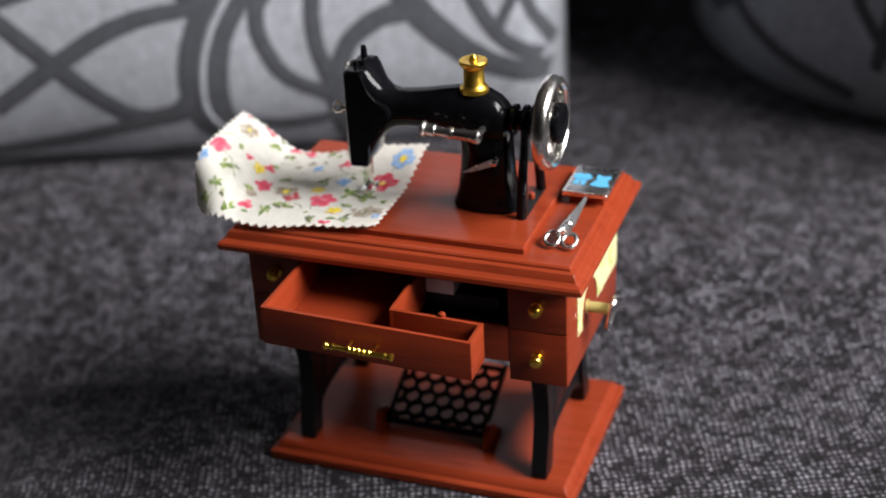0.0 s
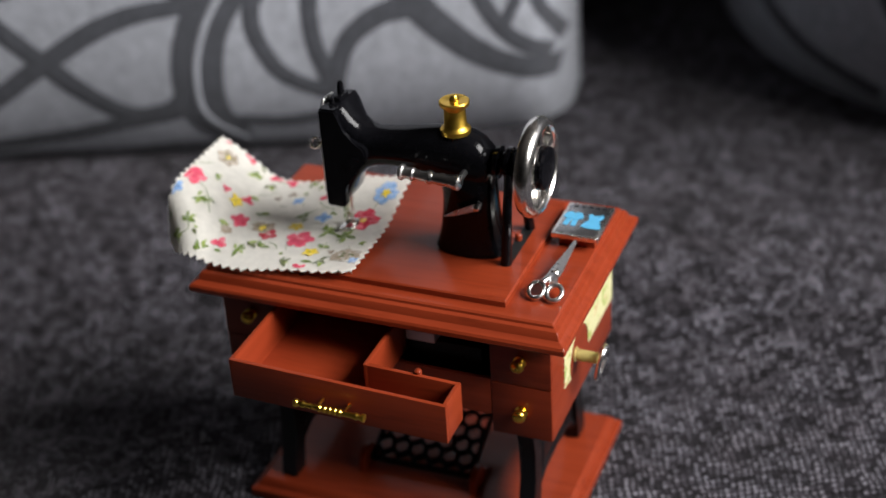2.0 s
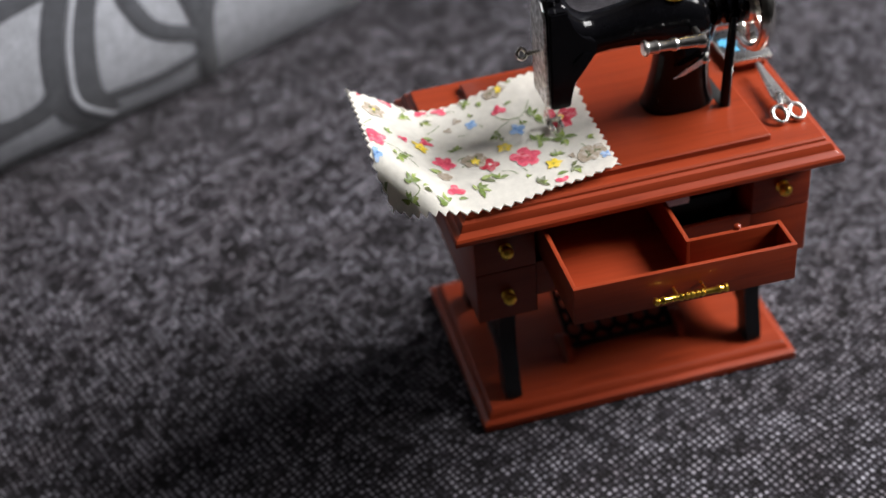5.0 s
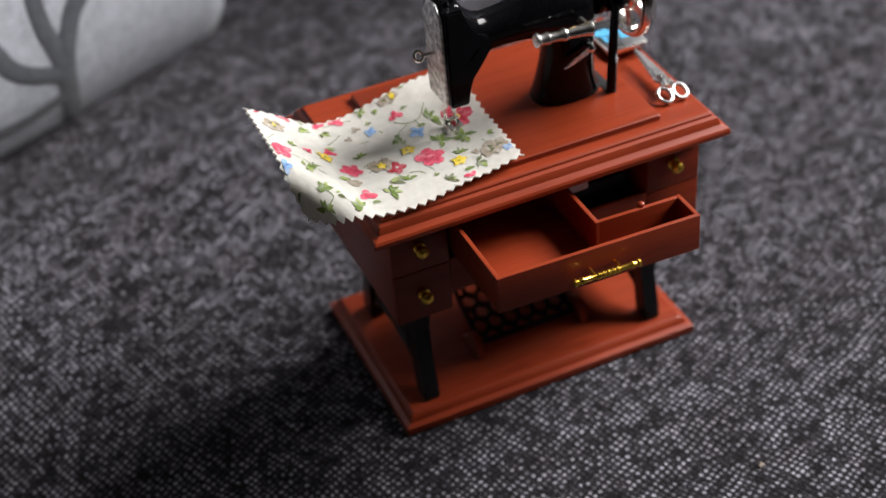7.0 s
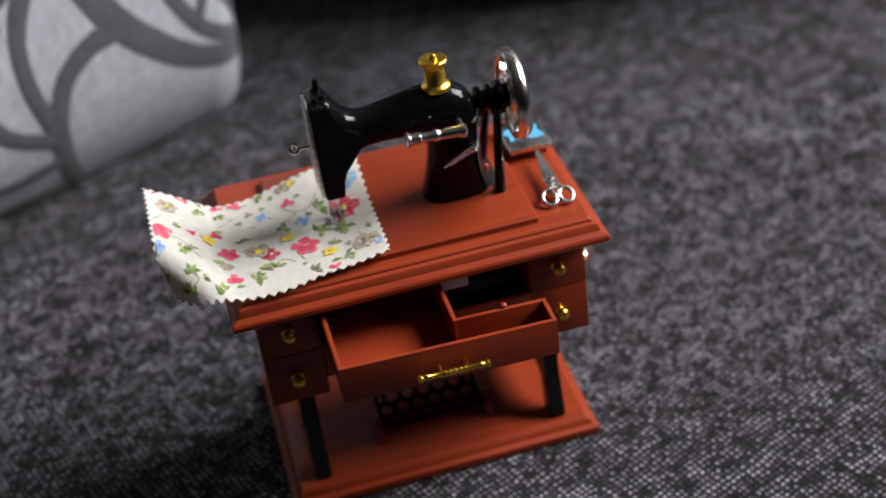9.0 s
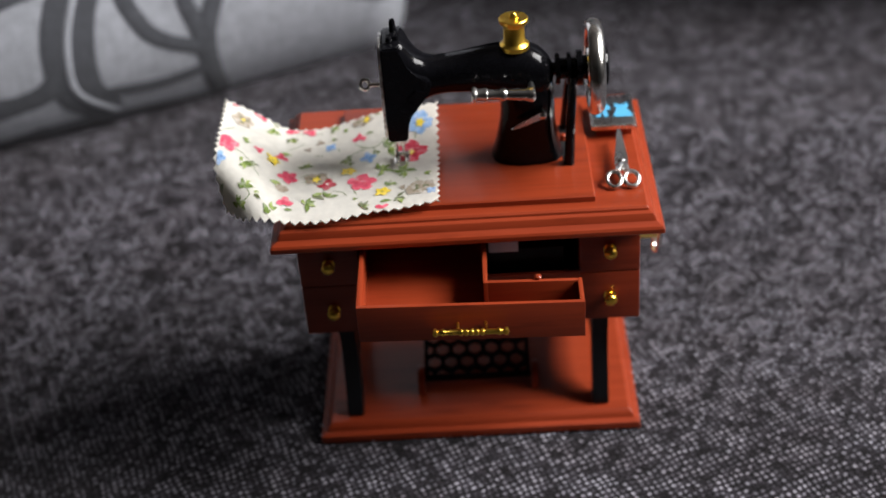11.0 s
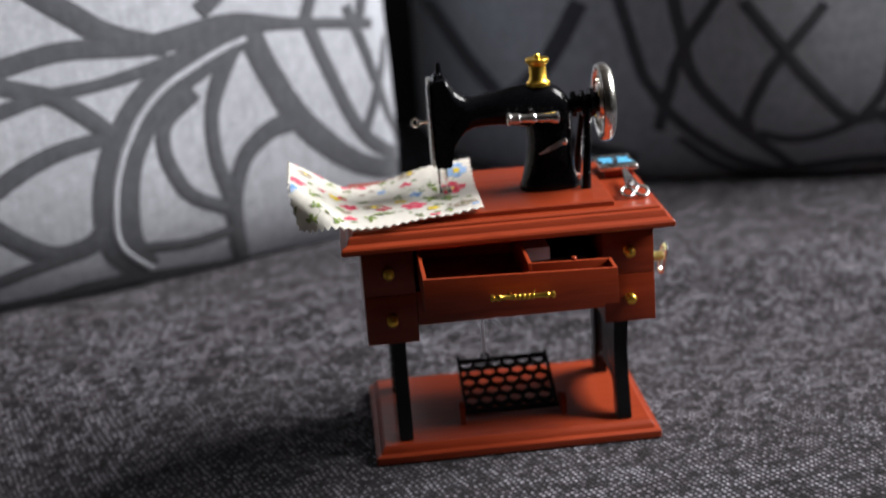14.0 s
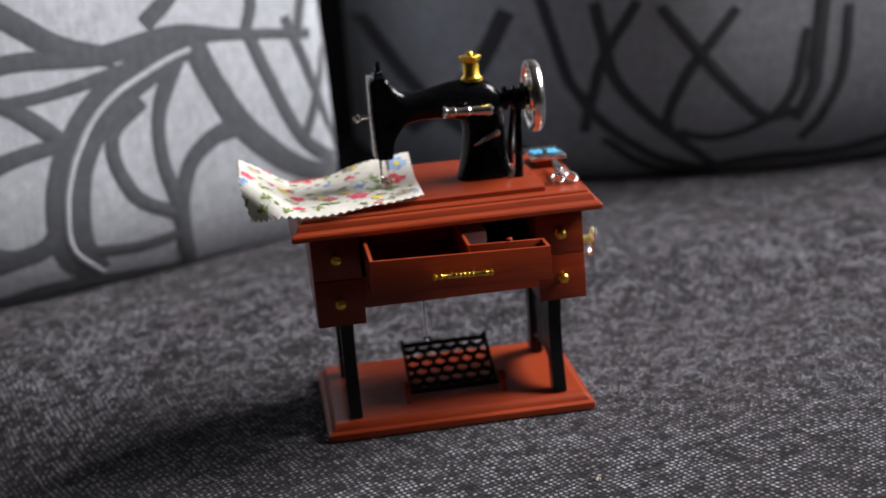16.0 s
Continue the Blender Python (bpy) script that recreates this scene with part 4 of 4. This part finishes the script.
# printed flowers: s, r and the half sizes along and across
pink_blooms = [(1.85, 1.27, 0.021, 0.028), (1.59, 1.27, 0.064, 0.036), (1.30, 1.26, 0.055, 0.045), (1.14, 1.25, 0.047, 0.07), (1.85, 0.65, 0.098, 0.068), (1.57, 0.76, 0.038, 0.034), (1.36, 0.82, 0.051, 0.051),
               (1.28, 0.55, 0.077, 0.062), (1.28, 0.21, 0.060, 0.045), (0.65, 0.44, 0.095, 0.09), (0.69, 1.03, 0.055, 0.040), (0.47, 0.05, 0.051, 0.034)]
taupe_blooms = [(1.75, 1.08, 0.077, 0.080), (1.04, 0.53, 0.094, 0.062), (1.32, 0.38, 0.051, 0.034), (1.14, 0.97, 0.026, 0.034), (1.04, 1.06, 0.034, 0.040), (0.67, 1.23, 0.085, 0.051), (0.16, 0.25, 0.111, 0.068), (0.31, 0.30, 0.026, 0.028)]
blue_blooms = [(1.89, 0.42, 0.043, 0.062), (0.94, 0.97, 0.038, 0.045), (0.61, 0.78, 0.055, 0.051), (0.16, 1.08, 0.085, 0.108), (0.06, 0.17, 0.038, 0.040)]
red_blooms = [(0.94, 0.44, 0.060, 0.068)]
rose_blooms = [(0.24, 0.78, 0.106, 0.097)]
yellow_hearts = [(1.43, 0.72, 0.060, 0.062), (1.04, 0.51, 0.034, 0.040), (0.63, 1.23, 0.026, 0.040), (0.77, 0.61, 0.064, 0.051), (0.16, 1.08, 0.038, 0.051), (0.47, 0.27, 0.064, 0.057), (0.24, 0.78, 0.026, 0.028), (1.75, 1.08, 0.017, 0.023)]
# leaf sprays: s, r, heading, leaves, length
leaf_sprays = [(1.45, 1.12, 1.8, 5, 0.056), (1.32, 1.12, -0.6, 3, 0.060), (1.69, 0.78, 1.0, 3, 0.056), (1.91, 0.78, 2.4, 2, 0.042), (1.69, 0.46, -0.3, 5, 0.065), (1.59, 0.51, 0.8, 3, 0.037), (1.36, 0.89, -0.3, 2, 0.060), (1.14, 0.70, 1.6, 4, 0.056), (1.63, 0.21, 1.6, 4, 0.06),
               (1.55, 0.17, 0.0, 2, 0.042), (1.90, 0.17, 2.0, 4, 0.055), (1.69, 0.09, 1.1, 5, 0.06), (1.43, 0.42, 0.0, 2, 0.070), (1.06, 0.30, 0.0, 2, 0.084), (1.10, 0.19, 0.5, 5, 0.060), (1.39, 0.08, 1.9, 4, 0.060), (1.28, 0.13, 0.0, 1, 0.056), (1.47, 1.27, 0.0, 3, 0.065)]
leaf_sprays += [(0.94, 1.24, 0.0, 4, 0.056), (0.53, 1.26, 0.8, 2, 0.047), (0.83, 1.18, -1.0, 2, 0.037), (0.92, 1.06, 1.0, 2, 0.033), (0.45, 0.87, 0.0, 4, 0.065), (0.55, 0.85, -1.0, 3, 0.037), (0.79, 0.80, -1.2, 4, 0.047), (0.75, 0.70, 1.2, 2, 0.037), (0.49, 0.59, 0.0, 6, 0.070),
                (0.29, 0.53, 0.3, 7, 0.079), (0.41, 0.36, 1.3, 4, 0.051), (0.35, 0.17, -0.8, 4, 0.065), (0.49, 0.13, 0.0, 1, 0.070), (0.14, 0.44, 0.0, 2, 0.047), (0.92, 0.27, 1.6, 4, 0.051), (0.63, 0.08, 0.5, 4, 0.060), (0.71, 0.19, 0.8, 2, 0.028), (0.63, 1.06, 0.0, 1, 0.042)]
stems = [[(1.93, 0.78), (1.81, 0.91)], [(1.77, 0.61), (1.67, 0.57), (1.53, 0.40)], [(1.32, 0.95), (1.24, 1.01), (1.18, 1.06)], [(1.26, 1.22), (1.16, 1.23), (1.02, 1.20)], [(0.73, 0.97), (0.65, 0.91), (0.53, 0.91), (0.43, 1.03)], [(0.77, 0.74), (0.75, 0.84), (0.65, 0.89)], [(0.20, 0.99), (0.22, 0.87)],
         [(0.20, 0.40), (0.16, 0.32)], [(0.88, 0.34), (0.81, 0.32), (0.77, 0.27)], [(1.18, 0.55), (1.12, 0.59), (1.06, 0.59)], [(1.16, 0.47), (1.10, 0.51)], [(1.43, 0.42), (1.38, 0.40)], [(1.69, 0.46), (1.63, 0.53), (1.59, 0.51)], [(1.08, 0.87), (1.00, 0.87)]]
stems += [[(0.88, 0.95), (0.86, 0.91)], [(1.63, 0.21), (1.59, 0.15), (1.69, 0.09)], [(0.41, 0.44), (0.41, 0.36)], [(0.71, 0.32), (0.69, 0.27)], [(0.57, 0.91), (0.55, 0.84)]]


def petals(material, second, s, r, along, across, count, n):
    """A loose bloom of a few overlapping petals in two dyes."""
    dice = random.Random(n * 7 + count)
    along, across = along * 1.18, across * 1.18
    first, inner = bmesh.new(), bmesh.new()
    size = math.sqrt(along * across)
    for k in range(count):
        a = 6.28318 * k / count + dice.uniform(-0.25, 0.25) + n
        d = dice.uniform(0.40, 0.52)
        blot(first, s - d * along * math.cos(a), r + d * across * math.sin(a), size * dice.uniform(0.48, 0.62), 2, 0.1, 1.2, a, 0.004 + 0.0004 * k)
        if k % 2 == 0:
            blot(inner, s - d * 0.8 * along * math.cos(a + 0.3), r + d * 0.8 * across * math.sin(a + 0.3), size * 0.2, 3, 0.3, 1.7, a, 0.0075)
    blot(first, s, r, size * 0.5, 4, 0.1, along / size, 0.0, 0.0065)
    part("flower_print", first, material, sheet, "", 60)
    part("flower_print", inner, second, sheet, "", 60)


def leaf(bm, s, r, long, turn, lift):
    """A pointed leaf from its foot at s, r."""
    rows = []
    for k in range(6):
        f = k / 5
        half = 0.21 * long * math.sin(3.1416 * f ** 0.8) + 0.0008
        bow = 0.1 * long * math.sin(3.1416 * f)
        row = []
        for c in (-1, 1):
            x, y = long * f, c * half + bow
            row.append(bm.verts.new(printed(s - (x * math.cos(turn) - y * math.sin(turn)), r + x * math.sin(turn) + y * math.cos(turn), lift)))
        rows.append(row)
    for a, b in zip(rows, rows[1:]):
        bm.faces.new((a[0], a[1], b[1], b[0]))


for n, (s, r, along, across) in enumerate(pink_blooms):
    petals(PINK, ROSE, s, r, along, across, 5 if along > 0.07 else 3, n)
for n, (s, r, along, across) in enumerate(taupe_blooms):
    petals(TAUPE, OLIVE if along > 0.06 else TAUPE, s, r, along, across, 6 if along > 0.05 else 3, n)
for n, (s, r, along, across) in enumerate(blue_blooms):
    petals(SKYBLUE, DEEPBLUE, s, r, along, across, 7 if along > 0.06 else 4, n)
for n, (s, r, along, across) in enumerate(red_blooms):
    petals(RED, ROSE, s, r, along, across, 4, n)
    bloom(WHITE_COTTON, s, r, along * 0.3, 5, 0.2, lift=0.009)
for n, (s, r, along, across) in enumerate(rose_blooms):
    petals(ROSE, RED, s, r, along, across, 5, n)
for s, r, along, across in yellow_hearts:
    bloom(YELLOW, s, r, across * 1.15, 5, 0.2, along / across, 0.0, 0.009)
    if along > 0.05:
        bloom(OLIVE, s + 0.1 * along, r - 0.1 * across, across * 0.22, 4, 0.3, 1.2, 0.4, 0.0105)
for n, (s, r, turn, count, length) in enumerate(leaf_sprays):
    dice = random.Random(n)
    dark, pale = bmesh.new(), bmesh.new()
    for k in range(count):
        a = turn + (k - (count - 1) / 2) * 0.85 + dice.uniform(-0.25, 0.25)
        foot = 0.012 if count > 1 else 0.0
        leaf(pale if k % 3 == 1 else dark, s + dice.uniform(-foot, foot), r + dice.uniform(-foot, foot), length * dice.uniform(1.0, 1.6), a, 0.005 + 0.0004 * k)
    part("leaf_print", dark, OLIVE if n % 4 == 1 else GREEN, sheet, "", 60)
    if count > 1:
        part("leaf_print", pale, LEAFY, sheet, "", 60)
    else:
        pale.free()
for line in stems:
    stem(line)


# ---- scissors and pattern tin on the tabletop ----
scissors = thing("scissors", (1.31, 0.7, 2.475), "small chrome scissors with ring handles lying closed", "scissors")
sz = 2.545


def lean_up(bm):
    """The blades rise gently from the rings to the tips."""
    for v in bm.verts:
        v.co.z += 0.05 * max(0.0, v.co.y - 0.5)
    return bm


for side in (-1, 1):
    bm = bmesh.new()
    cx, cy = 1.305 + side * 0.072, 0.455
    ring = [(cx + 0.058 * math.cos(a), cy + 0.066 * math.sin(a), 2.53 + 0.03 * math.sin(a)) for a in [6.28318 * i / 28 for i in range(28)]]
    tube(bm, ring, 0.019, 10, True)
    tube(bm, [(cx - side * 0.03, cy + 0.055, sz + 0.026), (1.31 + side * 0.022, 0.575, sz + 0.022), (1.312 - side * 0.006, 0.66, sz + 0.012)], lambda t: 0.024 + 0.012 * math.sin(3.1 * t), 10)
    lean_up(bm)
    part("ring_handle", bm, SATIN, scissors, "", 50)
    bm = bmesh.new()
    z0 = sz + (0.012 if side > 0 else -0.004)
    blade = [(1.31 - side * 0.03, 0.60, z0), (1.31 + side * 0.054, 0.62, z0), (1.313 + side * 0.056, 0.70, z0), (1.335 + side * 0.017, 1.12, z0), (1.335 + side * 0.008, 1.14, z0), (1.333 - side * 0.008, 1.13, z0), (1.314 - side * 0.025, 0.75, z0)]
    prism(bm, blade, (0, 0, 0.014), 0.003)
    lean_up(bm)
    part("blade", bm, SATIN, scissors, "tapered blade", 20)
bm = bmesh.new()
lathe(bm, (1.312, 0.67, sz), (0, 0, 1), [(0, 0.0), (0, 0.032), (0.03, 0.032), (0.042, 0.022), (0.045, 0)], 16)
part("pivot_screw", lean_up(bm), CHROME, scissors)

tin = thing("pattern_tin", (1.305, 1.45, 2.475), "flat silver tin with blue dress and suit motifs", "tin")
TX, TY, TZ = (1.11, 1.50), (1.185, 1.71), 2.605
part("tin_body", boxed(TX, TY, (TZ - 0.045, TZ), 0.012, 3), CHROME, tin, "silver tin edge")
part("wooden_foot", boxed((TX[0] + 0.05, TX[1] - 0.04), (TY[0] + 0.06, TY[1] - 0.05), (2.476, TZ - 0.044), 0.006), WOOD_Y, tin, "dark wooden block under the tin")
part("tin_face", boxed((TX[0] + 0.025, TX[1] - 0.025), (TY[0] + 0.025, TY[1] - 0.025), (TZ - 0.004, TZ + 0.003), 0.002), TINPLATE, tin, "polished grey tinplate face")


def motif(outline, cx, cy, size):
    bm = bmesh.new()
    prism(bm, [(cx + x * size, cy + y * size, TZ + 0.0035) for x, y in outline], (0, 0, 0.004))
    part("garment_motif", bm, BLUE, tin, "sky blue enamel garment", 0)


half = [(0.0, 0.62), (0.18, 0.62), (0.24, 0.78), (0.36, 0.74), (0.42, 0.55), (0.34, 0.3), (0.27, 0.16), (0.42, -0.2), (0.55, -0.62), (0.3, -0.7), (0.0, -0.72)]
motif(half + [(-x, y) for x, y in reversed(half[1:-1])], 1.395, 1.43, 0.155)
jacket = [(-0.14, 0.66), (-0.4, 0.58), (-0.55, 0.2), (-0.5, -0.02), (-0.36, 0.0), (-0.34, -0.1), (0.34, -0.1), (0.36, 0.0), (0.5, -0.02), (0.55, 0.2), (0.4, 0.58), (0.14, 0.66), (0.0, 0.5)]
motif(jacket, 1.215, 1.45, 0.15)
for sx in (-1, 1):
    motif([(sx * 0.03, -0.15), (sx * 0.32, -0.15), (sx * 0.36, -0.78), (sx * 0.08, -0.8)], 1.215, 1.45, 0.15)
bm = bmesh.new()
for i in range(5):
    box(bm, (1.17 + i * 0.06, 1.21 + i * 0.06), (1.635, 1.66), (TZ + 0.0035, TZ + 0.0065), 0)
part("lettering_bars", bm, INK, tin, "small unreadable lettering", 0)

# a pale crumb on the seat
crumb = tube(bmesh.new(), [(1.04, -1.52, 0.0), (1.06, -1.5, 0.02), (1.08, -1.52, 0.005)], lambda t: 0.018 - 0.008 * t, 7)
tagged(part("crumb", crumb, TAUPE, None), "tiny pale crumb lying on the tweed seat", "crumb")
